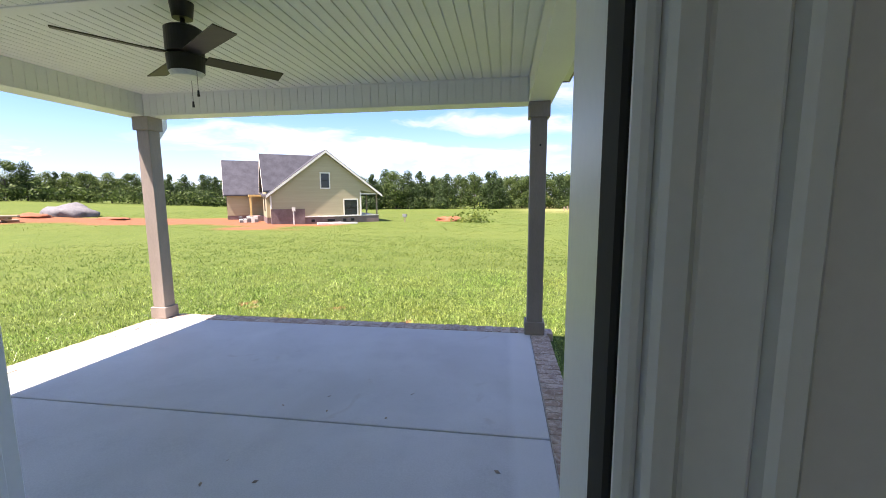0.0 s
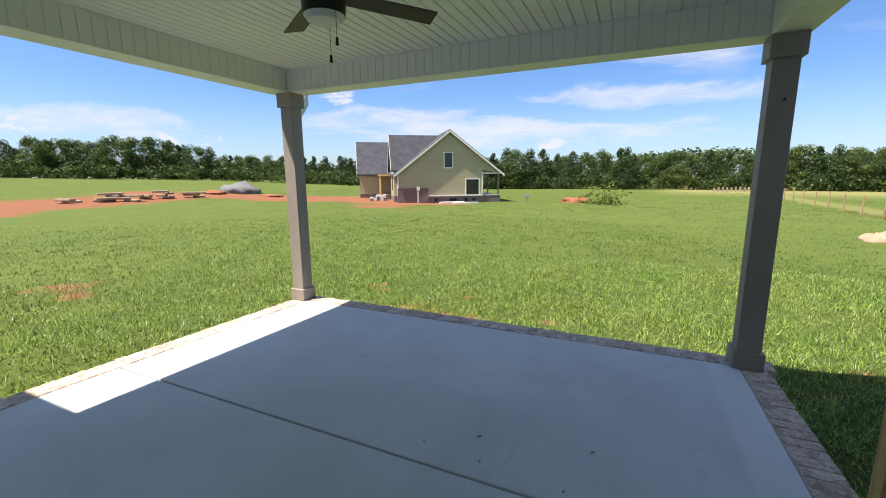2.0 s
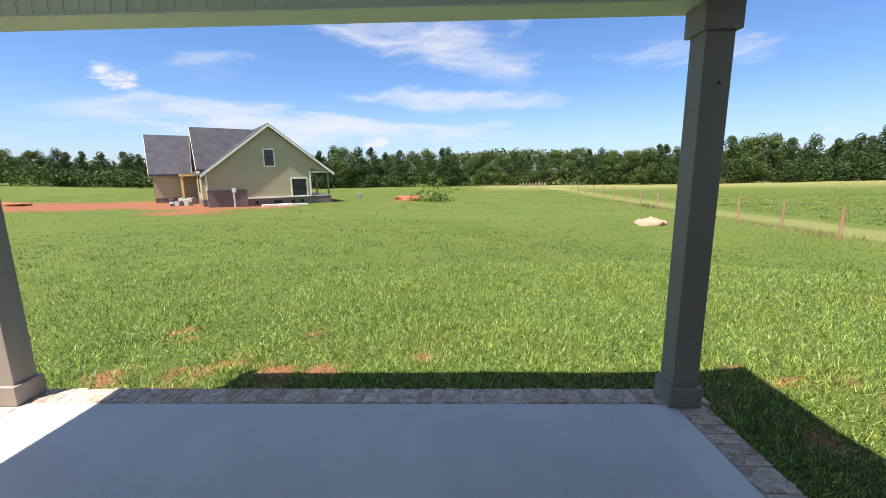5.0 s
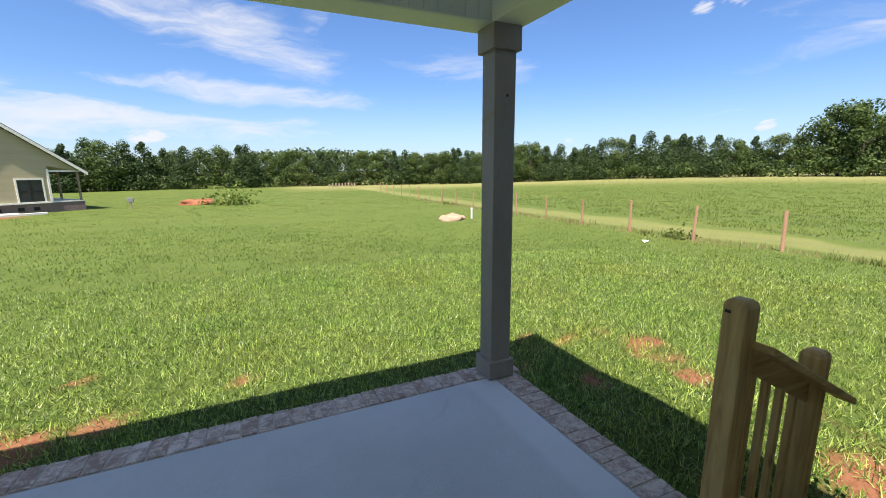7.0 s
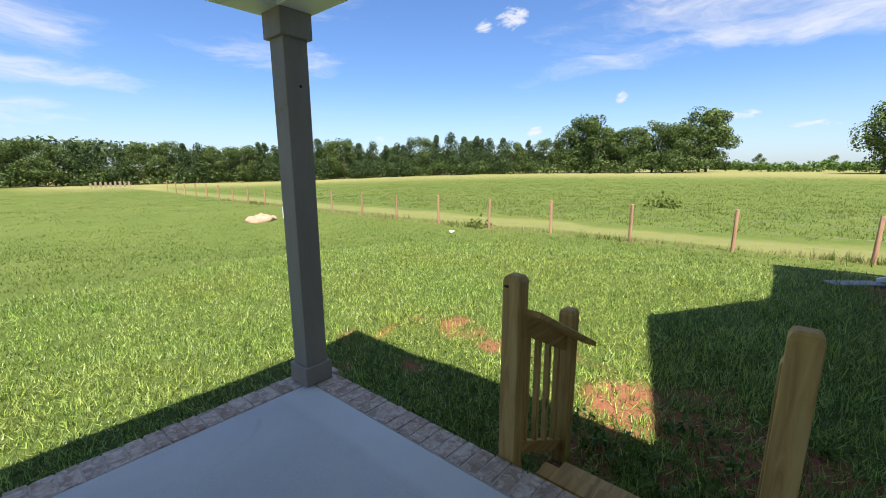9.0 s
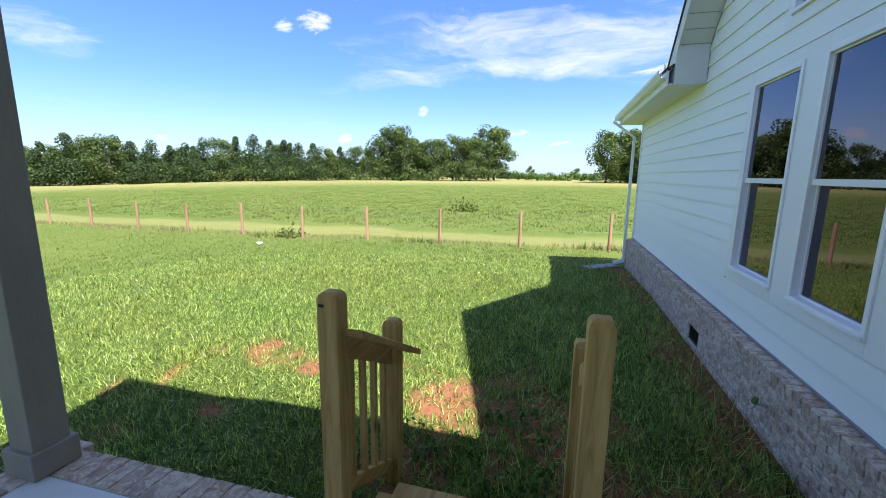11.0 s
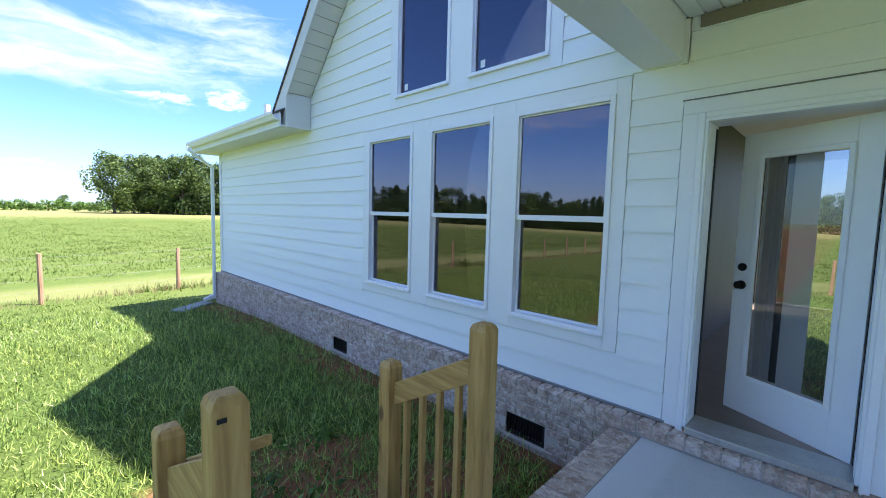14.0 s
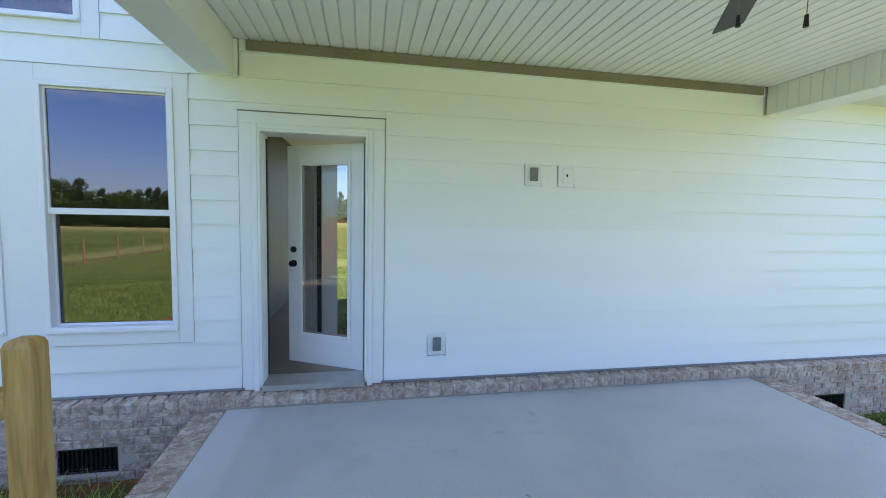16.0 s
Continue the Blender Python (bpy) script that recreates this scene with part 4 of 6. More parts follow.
solid("trim_ceiling", boxed(BXL + 0.06, BXR - 0.09, 0.013, 0.034, 2.785, 2.862, bevel=0.002), M_TAN, "tan strip where the porch ceiling meets the wall", "trim")

roof = thing("roof_porch", (-1.9, 2.3, 3.0), "dark shingled hip roof of the porch with white eaves", "roof", kind="structure")
RX0, RX1, RYF = BXL - 0.30, BXR + 0.26 + 0.19, BYF + 0.265
bm = bmesh.new()
rz0, rs = 2.985, 0.36
half = (RX1 - RX0) / 2
top = rz0 + half * rs
pts = [(RX0, -0.8, rz0), (RX1, -0.8, rz0), (RX1, RYF, rz0), (RX0, RYF, rz0), ((RX0 + RX1) / 2, -0.8, top), ((RX0 + RX1) / 2, RYF - half, top)]
vs = [bm.verts.new(p) for p in pts]
for f in ((0, 3, 2, 1), (0, 4, 5, 3), (1, 2, 5, 4), (2, 3, 5), (0, 1, 4)):
    bm.faces.new([vs[i] for i in f])
bmesh.ops.recalc_face_normals(bm, faces=bm.faces)
bmesh.ops.bisect_plane(bm, geom=bm.verts[:] + bm.edges[:] + bm.faces[:], plane_co=(0, 0.02, 0), plane_no=(0, -1, 0), clear_outer=True)
part("shingle_cover", bm, M_SHINGLE, roof)
part("wall_plate", boxed(RX0 + 0.03, RX1 - 0.03, -0.12, 0.0125, 2.872, 3.02), M_OLDWOOD, roof)
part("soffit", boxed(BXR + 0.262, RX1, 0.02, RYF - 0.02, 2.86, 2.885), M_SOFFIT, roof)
part("fascia", boxed(RX1, RX1 + 0.02, 0.02, RYF, 2.85, 2.99, bevel=0.003), M_TAUPE, roof)
part("fascia", boxed(RX0 - 0.02, RX0, 0.02, RYF, 2.85, 2.99, bevel=0.003), M_TAUPE, roof)
part("fascia", boxed(RX0, RX1, RYF - 0.018, RYF, 2.85, 2.984, bevel=0.003), M_TAUPE, roof)


def gutter_profile(bm, p0, p1, out):
    """A K-style gutter drawn along p0 to p1; out is the way it faces."""
    o = Vector(out)
    sec = [(0.0, 0.0), (0.075, 0.0), (0.10, 0.045), (0.115, 0.065), (0.115, 0.105), (0.105, 0.105), (0.105, 0.07), (0.09, 0.05), (0.07, 0.01), (0.008, 0.01), (0.008, 0.105), (0.0, 0.105)]
    prism(bm, [Vector(p0) + o * a + Vector((0, 0, b)) for a, b in sec], Vector(p1) - Vector(p0))


# ---- main roof: eaves, gable rake, gutters ----
OV = 0.46
mroof = thing("roof_main", (5, -3, 3), "brown shingled main roof with boxed eaves and steep gable", "roof", kind="structure")


def eave_run(xa, xb, gutter=True):
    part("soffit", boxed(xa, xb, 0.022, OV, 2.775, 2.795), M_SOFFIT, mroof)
    part("fascia", boxed(xa, xb, OV, OV + 0.022, 2.765, 2.96, bevel=0.003), M_VINYL, mroof)
    if gutter:
        bm = bmesh.new()
        gutter_profile(bm, (xa, OV + 0.0225, 2.86), (xb, OV + 0.0225, 2.86), (0, 1, 0))
        part("gutter", bm, M_VINYL, mroof, "white K-style gutter")
    bm = bmesh.new()
    prism(bm, [(xa, OV + 0.05, 2.962), (xa, OV + 0.05, 2.99), (xa, -7.0, 2.99 + (7.05 + OV) * 0.55), (xa, -7.0, 2.962 + (7.05 + OV) * 0.55)], (xb - xa, 0, 0))
    bmesh.ops.bisect_plane(bm, geom=bm.verts[:] + bm.edges[:] + bm.faces[:], plane_co=(WALL_X1 + 0.35, OV, 2.97), plane_no=(1.0, 0.0, 1.0 / 0.55 * 0.55), clear_outer=True)
    part("shingle_cover", bm, M_SHINGLE, mroof)


eave_run(5.72, WALL_X1 + 0.33)
eave_run(WALL_X0, RX0 - 0.0205, gutter=False)
part("fascia", boxed(WALL_X1 + 0.33, WALL_X1 + 0.35, -6, OV + 0.02, 2.765, 2.96), M_VINYL, mroof)
part("soffit", boxed(WALL_X1 + 0.025, WALL_X1 + 0.33, -6, 0.021, 2.775, 2.795), M_SOFFIT, mroof)
# gable roof: two shingle slopes with white rake boards and soffits
RK = 0.38
for sx in (1, -1):
    foot = RIDGE_X + sx * 3.42
    zf = RAKE_Z - 3.42 * RAKE_S
    up = Vector((-sx, 0, RAKE_S)).normalized()
    nrm = Vector((sx * RAKE_S, 0, 1)).normalized()
    a = Vector((foot, 0, zf))
    b = Vector((RIDGE_X, 0, RAKE_Z))

    def slab(name, off0, off1, y0, y1, mat, lab="", ext=0.0):
        bm = bmesh.new()
        p0, p1 = a - up * ext, b
        prism(bm, [p0 + nrm * off0 + Vector((0, y0, 0)), p0 + nrm * off1 + Vector((0, y0, 0)),
                   Vector((RIDGE_X, y0, RAKE_Z + off1 / nrm.z)), Vector((RIDGE_X, y0, RAKE_Z + off0 / nrm.z))], (0, y1 - y0, 0))
        return part(name, bm, mat, mroof, lab)

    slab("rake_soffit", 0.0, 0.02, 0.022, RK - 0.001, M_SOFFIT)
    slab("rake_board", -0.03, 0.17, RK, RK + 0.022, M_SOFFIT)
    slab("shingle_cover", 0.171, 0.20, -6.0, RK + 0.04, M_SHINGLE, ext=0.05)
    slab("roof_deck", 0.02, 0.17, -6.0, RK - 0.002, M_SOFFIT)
    n = 26
    for k in range(n):
        q = a.lerp(b, (k + 0.5) / n) - nrm * 0.003
        bm = boxed(-0.003, 0.003, 0.03, RK - 0.004, -0.003, 0.002)
        bmesh.ops.translate(bm, verts=bm.verts, vec=q)
        part("soffit_groove", bm, M_TAUPE, mroof)
    # boxed return under the rake's foot
    x0, x1 = sorted((foot - sx * 0.05, RIDGE_X + sx * 3.09))
    if sx > 0:
        bm = bmesh.new()
        prism(bm, [(RIDGE_X + 3.10, 0.02, 2.77), (RIDGE_X + 3.10, 0.02, 3.26), (foot + 0.0, 0.02, 2.98), (foot + 0.0, 0.02, 2.77)], (0, RK + 0.001, 0))
        part("eave_return", bm, M_SOFFIT, mroof)

# plumbing vent cap that peeps over the gutter
bm = bmesh.new()
cyl(bm, (6.55, 0.32, 3.05), (6.55, 0.32, 3.24), 0.05, 0.05, 14)
part("vent_pipe", bm, M_PVC, mroof, "white plastic vent pipe")

# downspout at the corner
ds = thing("downspout", (9.93, 0.12, -0.6), "white metal downspout with elbows at the house corner", "downspout")
bm = bmesh.new()
box(bm, 9.90, 9.98, 0.145, 0.205, -0.42, 2.45, 0.008)
part("pipe", bm, M_VINYL, ds)
bm = bmesh.new()
prism(bm, [(9.90, 0.145, 2.45), (9.90, 0.205, 2.45), (9.90, 0.66, 2.78), (9.90, 0.66, 2.86), (9.90, 0.60, 2.86), (9.90, 0.60, 2.80)], (0.08, 0, 0))
part("elbow", bm, M_VINYL, ds)
bm = bmesh.new()
prism(bm, [(9.90, 0.145, -0.42), (9.90, 0.205, -0.42), (9.90, 0.40, -0.50), (9.90, 0.40, -0.57), (9.90, 0.16, -0.50)], (0.08, 0, 0))
part("outlet_elbow", bm, M_VINYL, ds)
bm = boxed(-0.16, 0.16, -0.45, 0.45, 0, 0.05, bevel=0.012)
bmesh.ops.rotate(bm, verts=bm.verts, cent=(0, 0, 0), matrix=Matrix.Rotation(radians(38), 3, "Z"))
bmesh.ops.translate(bm, verts=bm.verts, vec=(9.55, 0.72, -0.60))
sb = solid("splash_block", bm, M_FLASH, "grey concrete splash block in the grass", "splash block", kind="")

# ---- columns ----
def column(x, y):
    z0 = slab_z(y)
    c = thing("porch_column", (x, y, z0), "square taupe painted wooden porch column with cap and plinth", "column", "porch columns")
    part("shaft", boxed(x - 0.089, x + 0.089, y - 0.089, y + 0.089, z0 + 0.12, 2.44, bevel=0.004), M_TAUPE, c)
    part("plinth", boxed(x - 0.115, x + 0.115, y - 0.115, y + 0.115, z0 + 0.003, z0 + 0.155, bevel=0.005), M_TAUPE, c)
    part("cap", boxed(x - 0.117, x + 0.117, y - 0.117, y + 0.117, 2.425, BZ0 - 0.001, bevel=0.004), M_TAUPE, c)


    return c


col_e = column(0.650, 4.475)
column(-4.378, 4.487)
# a knot and a torn scar in the timber beside the stair
bm = bmesh.new()
cyl(bm, (0.668, 4.386, 2.12), (0.668, 4.3845, 2.12), 0.011, 0.009, 12)
part("knot", bm, M_DARK, col_e, "dark knot in the timber")
bm = bmesh.new()
prism(bm, [(0.5608, 4.40, 1.985), (0.5608, 4.55, 1.93), (0.5608, 4.56, 1.96), (0.5608, 4.47, 1.99), (0.5608, 4.40, 2.01)], (-0.0016, 0, 0))
part("scar", bm, M_LOG, col_e, "pale torn scar in the paint")
# downspout behind the far column, with its elbows
dw = thing("downspout", (-4.37, 4.63, -0.5), "white metal downspout behind the porch column", "downspout")
part("pipe", boxed(-4.49, -4.42, 4.605, 4.665, -0.05, 2.28, bevel=0.008), M_VINYL, dw)
bm = bmesh.new()
prism(bm, [(-4.49, 4.605, 2.28), (-4.49, 4.665, 2.28), (-4.49, 4.86, 2.52), (-4.49, 4.86, 2.70), (-4.49, 4.80, 2.70), (-4.49, 4.80, 2.55)], (0.07, 0, 0))
part("elbow", bm, M_VINYL, dw)
bm = bmesh.new()
prism(bm, [(-4.49, 4.605, -0.05), (-4.42, 4.605, -0.05), (-4.22, 4.605, -0.22), (-4.26, 4.605, -0.28), (-4.49, 4.605, -0.10)], (0, 0.06, 0))
part("outlet_elbow", bm, M_VINYL, dw)

# ---- ceiling fan ----
FX, FY = -1.89, 2.21
fan = thing("ceiling_fan", (FX, FY, CEIL_Z), "black four-blade ceiling fan with light and pull chains", "fan")
bm = bmesh.new()
cyl(bm, (FX, FY, 2.755), (FX, FY, CEIL_Z - 0.012), 0.062, 0.075, 28)
part("canopy", bm, M_BLACK, fan, smooth=False)
bm = bmesh.new()
cyl(bm, (FX, FY, 2.68), (FX, FY, 2.756), 0.016, 0.016, 14)
part("downrod", bm, M_BLACK, fan)
bm = bmesh.new()
cyl(bm, (FX, FY, 2.527), (FX, FY, 2.685), 0.118, 0.118, 36)
cyl(bm, (FX, FY, 2.685), (FX, FY, 2.70), 0.118, 0.095, 36)
housing = part("motor_housing", bm, M_BLACK, fan)
bm = bmesh.new()
cyl(bm, (FX, FY, 2.408), (FX, FY, 2.510), 0.112, 0.118, 36)
kit = part("light_housing", bm, M_BLACK, fan)
bm = bmesh.new()
cyl(bm, (FX, FY, 2.378), (FX, FY, 2.407), 0.088, 0.108, 36)
part("light_lens", bm, M_LENS, kit, "frosted white lens")
for k in range(4):
    a = radians(57 + 90 * k)
    rot = Matrix.Translation((FX, FY, 2.515)) @ Matrix.Rotation(a, 4, "Z") @ Matrix.Rotation(radians(-12), 4, "X")
    bm = bmesh.new()
    prism(bm, [(0.13, -0.055, -0.004), (0.67, -0.068, -0.004), (0.69, 0.06, -0.004), (0.13, 0.055, -0.004)], (0, 0, 0.008))
    bmesh.ops.transform(bm, matrix=rot, verts=bm.verts)
    bd = part("blade", bm, M_BLADE, fan)
    bm = boxed(0.06, 0.21, -0.018, 0.018, 0.005, 0.012, bevel=0.002)
    bmesh.ops.transform(bm, matrix=rot, verts=bm.verts)
    part("blade_iron", bm, M_BLACK, bd, "black bracket")
for ox, oy, ln in ((0.10, -0.03, 0.15), (-0.045, 0.095, 0.19)):
    bm = bmesh.new()
    cyl(bm, (FX + ox, FY + oy, 2.43 - ln), (FX + ox, FY + oy, 2.43), 0.0018, 0.0018, 6)
    ch = part("pull_chain", bm, M_WIRE, fan)
    bm = bmesh.new()
    cyl(bm, (FX + ox, FY + oy, 2.39 - ln), (FX + ox, FY + oy, 2.43 - ln), 0.009, 0.006, 10)
    part("pull_fob", bm, M_BLACK, ch, "small black fob")


# ---- electrical boxes on the wall ----
def wall_box(x, z, dark):
    b = thing("outlet_box", (x, 0.0, z), "dark grey weatherproof outlet cover on a white block" if dark else "white blank cover plate on a white block", "outlet")
    part("mounting_block", boxed(x - 0.080, x + 0.080, -0.010, 0.024, z - 0.100, z + 0.098, bevel=0.004), M_TRIM, b)
    if dark:
        c = part("cover", boxed(x - 0.036, x + 0.036, 0.0245, 0.052, z - 0.060, z + 0.058, bevel=0.006), M_GREYBOX, b)
        part("latch", boxed(x - 0.012, x + 0.012, 0.0525, 0.058, z - 0.055, z - 0.040, bevel=0.002), M_GREYBOX, c)
    else:
        c = part("cover", boxed(x - 0.036, x + 0.036, 0.0245, 0.032, z - 0.060, z + 0.058, bevel=0.003), M_SASH, b)
        part("switch", boxed(x - 0.006, x + 0.006, 0.0325, 0.040, z - 0.012, z + 0.012), M_DARK, c)


wall_box(-1.927, 1.932, True)
wall_box(-2.243, 1.932, False)
wall_box(-1.082, 0.432, True)

# hose bib in the brick
hb = thing("hose_bib", (2.78, 0.17, -0.2), "small green-handled outdoor tap on the brick", "tap")
bm = bmesh.new()
cyl(bm, (2.78, 0.10, -0.19), (2.78, 0.21, -0.19), 0.012, 0.012, 10)
cyl(bm, (2.78, 0.20, -0.18), (2.78, 0.24, -0.235), 0.012, 0.014, 10)
part("spout", bm, M_ALU, hb)
bm = bmesh.new()
cyl(bm, (2.78, 0.212, -0.165), (2.78, 0.222, -0.16), 0.032, 0.032, 14)
part("handle", bm, M_WEED, hb, "green wheel handle")


# ---- stair and rails ----
def railing(y, cap_side):
    r = thing("stair_railing", (0.88, y, GROUND_Z), "new treated-pine stair railing with notched posts", "railing", "stair railings")

    def post(x, ztop):
        zb = GROUND_Z - 0.12
        w = 0.051
        bm = bmesh.new()
        pts0 = [(-w, -w), (w, -w), (w, w), (-w, w)]
        rings = []
        for zz, sc in ((zb, 1), (ztop - 0.035, 1), (ztop - 0.010, 0.80), (ztop, 0.55)):
            rings.append([bm.verts.new((x + px * sc, y + py * sc, zz)) for px, py in pts0])
        for ra, rb in zip(rings, rings[1:]):
            for i in range(4):
                bm.faces.new((ra[i], ra[(i + 1) % 4], rb[(i + 1) % 4], rb[i]))
        bm.faces.new(rings[-1])
        bm.faces.new(rings[0][::-1])
        up = [e for e in bm.edges if abs(e.verts[0].co.z - e.verts[1].co.z) > 0.5]
        bmesh.ops.bevel(bm, geom=up, offset=0.006, segments=2, affect="EDGES", profile=0.5)
        part("post", bm, M_WOODZ, r)

    x0, x1, zt0, zt1 = 0.875, 1.59, 1.02, 0.64
    if cap_side:
        part("tag", boxed(x0 - 0.0535, x0 - 0.0508, y + 0.012, y + 0.038, zt0 - 0.066, zt0 - 0.052), M_BLACK, r, "small dark stapled tag")
    post(x0, zt0)
    post(x1, zt1)
    s = (zt1 - zt0) / (x1 - x0)

    def sloped(name, xa, xb, za, h, ya, yb):
        bm = bmesh.new()
        prism(bm, [(xa, ya, za), (xb, ya, za + s * (xb - xa)), (xb, ya, za + s * (xb - xa) + h), (xa, ya, za + h)], (0, yb - ya, 0))
        es = list(bm.edges)
        bmesh.ops.bevel(bm, geom=es, offset=0.004, segments=1, affect="EDGES")
        return part(name, bm, M_WOODX, r)

    # flat grab rail, upright rail under it and the bottom rail
    if cap_side:
        sloped("grab_rail", x0 + 0.02, x1 + 0.15, 0.80, 0.038, y - 0.142, y - 0.052)
    sloped("top_rail", x0 + 0.052, x1 - 0.052, 0.675 if cap_side else 0.705, 0.138, y - 0.019, y + 0.019)
    sloped("bottom_rail", x0 + 0.052, x1 - 0.052, -0.075, 0.085, y - 0.019, y + 0.019)
    n = 4
    for k in range(n):
        x = x0 + 0.052 + (x1 - x0 - 0.104) * (k + 0.72) / (n + 0.5)
        zc = s * (x - x0 - 0.052)
        part("picket", boxed(x - 0.017, x + 0.017, y - 0.017, y + 0.017, -0.005 + zc, (0.70 if cap_side else 0.73) + zc, bevel=0.003), M_WOODZ, r)


railing(2.77, 1)
railing(1.61, 0)
stair = thing("stair", (1.2, 2.15, GROUND_Z), "two-tread treated-pine stair from patio to lawn", "stair")
for k, (xa, xb, z) in enumerate(((0.835, 1.10, -0.175), (1.11, 1.39, -0.35))):
    for j in range(2):
        w = (xb - xa - 0.008) / 2
        bm = boxed(xa + j * (w + 0.008), xa + j * (w + 0.008) + w, 1.66, 2.655, z - 0.036, z, bevel=0.004)
        part("tread", bm, M_WOODX, stair)
    part("riser", boxed(xa + 0.02, xa + 0.045, 1.67, 2.645, z - 0.17, z - 0.037), M_WOODX, stair)
for y in (1.67, 2.61):
    bm = bmesh.new()
    prism(bm, [(0.84, y, -0.215), (1.36, y, -0.40), (1.36, y, -0.62), (0.84, y, -0.62)], (0, 0.036, 0))
    part("stringer", bm, M_WOODX, stair)


# ---- fence ----
fence = thing("fence", (FENCE_X, 5, float(height(FENCE_X, 5))), "wire field fence on rough reddish wooden posts", "fence")
rng = random.Random(4)
post_y = [0.08 + 2.9 * k for k in range(-3, 20)]
for y in post_y:
    x = FENCE_X + rng.uniform(-0.05, 0.05) + max(0, y - 8) * 0.01
    zb = float(height(x, y))
    bm = bmesh.new()
    cyl(bm, (x, y, zb - 0.2), (x + rng.uniform(-0.03, 0.03), y + rng.uniform(-0.03, 0.03), zb + 1.27 + rng.uniform(-0.05, 0.05)), 0.056, 0.050, 9)
    for v in bm.verts:
        v.co += Vector((rng.uniform(-1, 1), rng.uniform(-1, 1), rng.uniform(-1, 1))) * 0.006
    part("post", bm, M_POSTWOOD, fence)
for h in (0.3, 0.6, 0.9, 1.15):
    bm = bmesh.new()
    for ya, yb in zip(post_y, post_y[1:]):
        xa, xb = FENCE_X + max(0, ya - 8) * 0.01, FENCE_X + max(0, yb - 8) * 0.01
        cyl(bm, (xa, ya, float(height(xa, ya)) + h), (xb, yb, float(height(xb, yb)) + h), 0.0022, 0.0022, 4)
    part("wire", bm, M_WIRE, fence)


# ---- trees ----
def leaf_quads(centers, radii, per, size, nr, squash=0.8):
    out = []
    for c, r in zip(centers, radii):
        d = nr.normal(size=(per, 3))
        d /= np.linalg.norm(d, axis=1, keepdims=True)
        rad = r * (0.45 + 0.6 * nr.random((per, 1)) ** 0.5)
        p = np.asarray(c) + d * rad * np.array([1, 1, squash])
        a = nr.normal(size=(per, 3))
        u = np.cross(d, a)
        u /= np.linalg.norm(u, axis=1, keepdims=True) + 1e-9
        v = np.cross(d + 0.5 * nr.normal(size=(per, 3)), u)
        v /= np.linalg.norm(v, axis=1, keepdims=True) + 1e-9
        s = size * (0.5 + nr.random((per, 1)))
        out.append(np.stack([p - u * s * 0.5, p - v * s * 0.32, p + u * s * 0.5, p + v * s * 0.32], 1))
    return np.concatenate(out)


def tree_meshes(kind, seed, high):
    nr = np.random.RandomState(seed)
    bm = bmesh.new()
    cyl(bm, (0, 0, -0.3), (0, 0, high * 0.55), high * 0.022, high * 0.012, 8)
    cs, rs = [], []
    if kind == "cedar":
        cyl(bm, (0, 0, high * 0.55), (0, 0, high * 0.93), high * 0.012, high * 0.004, 6)
        wide = high * nr.uniform(0.30, 0.42)
        for k in range(17):
            f = k / 16
            ring_r = wide * (1 - f) ** 0.75 * 0.72
            for j in range(max(1, int(5 * (1 - f)))):
                a = nr.uniform(0, 6.28)
                cs.append((ring_r * math.cos(a), ring_r * math.sin(a), high * (0.10 + 0.86 * f)))
                rs.append(wide * (0.26 + 0.36 * (1 - f)) * nr.uniform(0.8, 1.2))
        q = leaf_quads(cs, rs, 150, high * 0.036, nr, 0.95)
        mat = M_CEDAR
    else:
        wide = high * nr.uniform(0.34, 0.46)
        for k in range(7):
            a, el = nr.uniform(0, 6.28), nr.uniform(0.3, 0.85)
            e = (wide * 0.7 * math.cos(a), wide * 0.7 * math.sin(a), high * el)
            cyl(bm, (0, 0, high * min(0.5, el * 0.6)), e, high * 0.009, high * 0.003, 5)
        for k in range(34):
            a, f = nr.uniform(0, 6.28), nr.uniform(0, 1)
            env = math.sin(math.pi * (0.16 + 0.78 * f)) ** 0.7
            rr = wide * env * nr.uniform(0.35, 0.95)
            cs.append((rr * math.cos(a), rr * math.sin(a), high * (0.13 + 0.80 * f)))
            rs.append(high * nr.uniform(0.10, 0.17))
        q = leaf_quads(cs, rs, 190, high * 0.032, nr, 0.9)
        mat = M_LEAF
    return mesh_from(bm, "trunk", M_BARK), raw_mesh("crown", q, 4, mat)


VARIANTS = {"cedar": [tree_meshes("cedar", 10 + k, 8.0) for k in range(5)], "broad": [tree_meshes("broad", 40 + k, 8.0) for k in range(6)]}
TREE_LABEL = {"cedar": "dark green cedar in the tree line beyond the field", "broad": "leafy deciduous tree in the tree line beyond the field"}


def plant(kind, x, y, high, k):
    z = float(height(x, y))
    t = thing("tree", (x, y, z), TREE_LABEL[kind], "tree", "tree line")
    t.rotation_euler = (0, 0, k * 2.399)
    s = high / 8.0
    t.scale = (s, s, s)
    tr, cr = VARIANTS[kind][k % len(VARIANTS[kind])]
    for nm, md in (("trunk", tr), ("crown", cr)):
        o = new(nm, md)
        o.parent = t


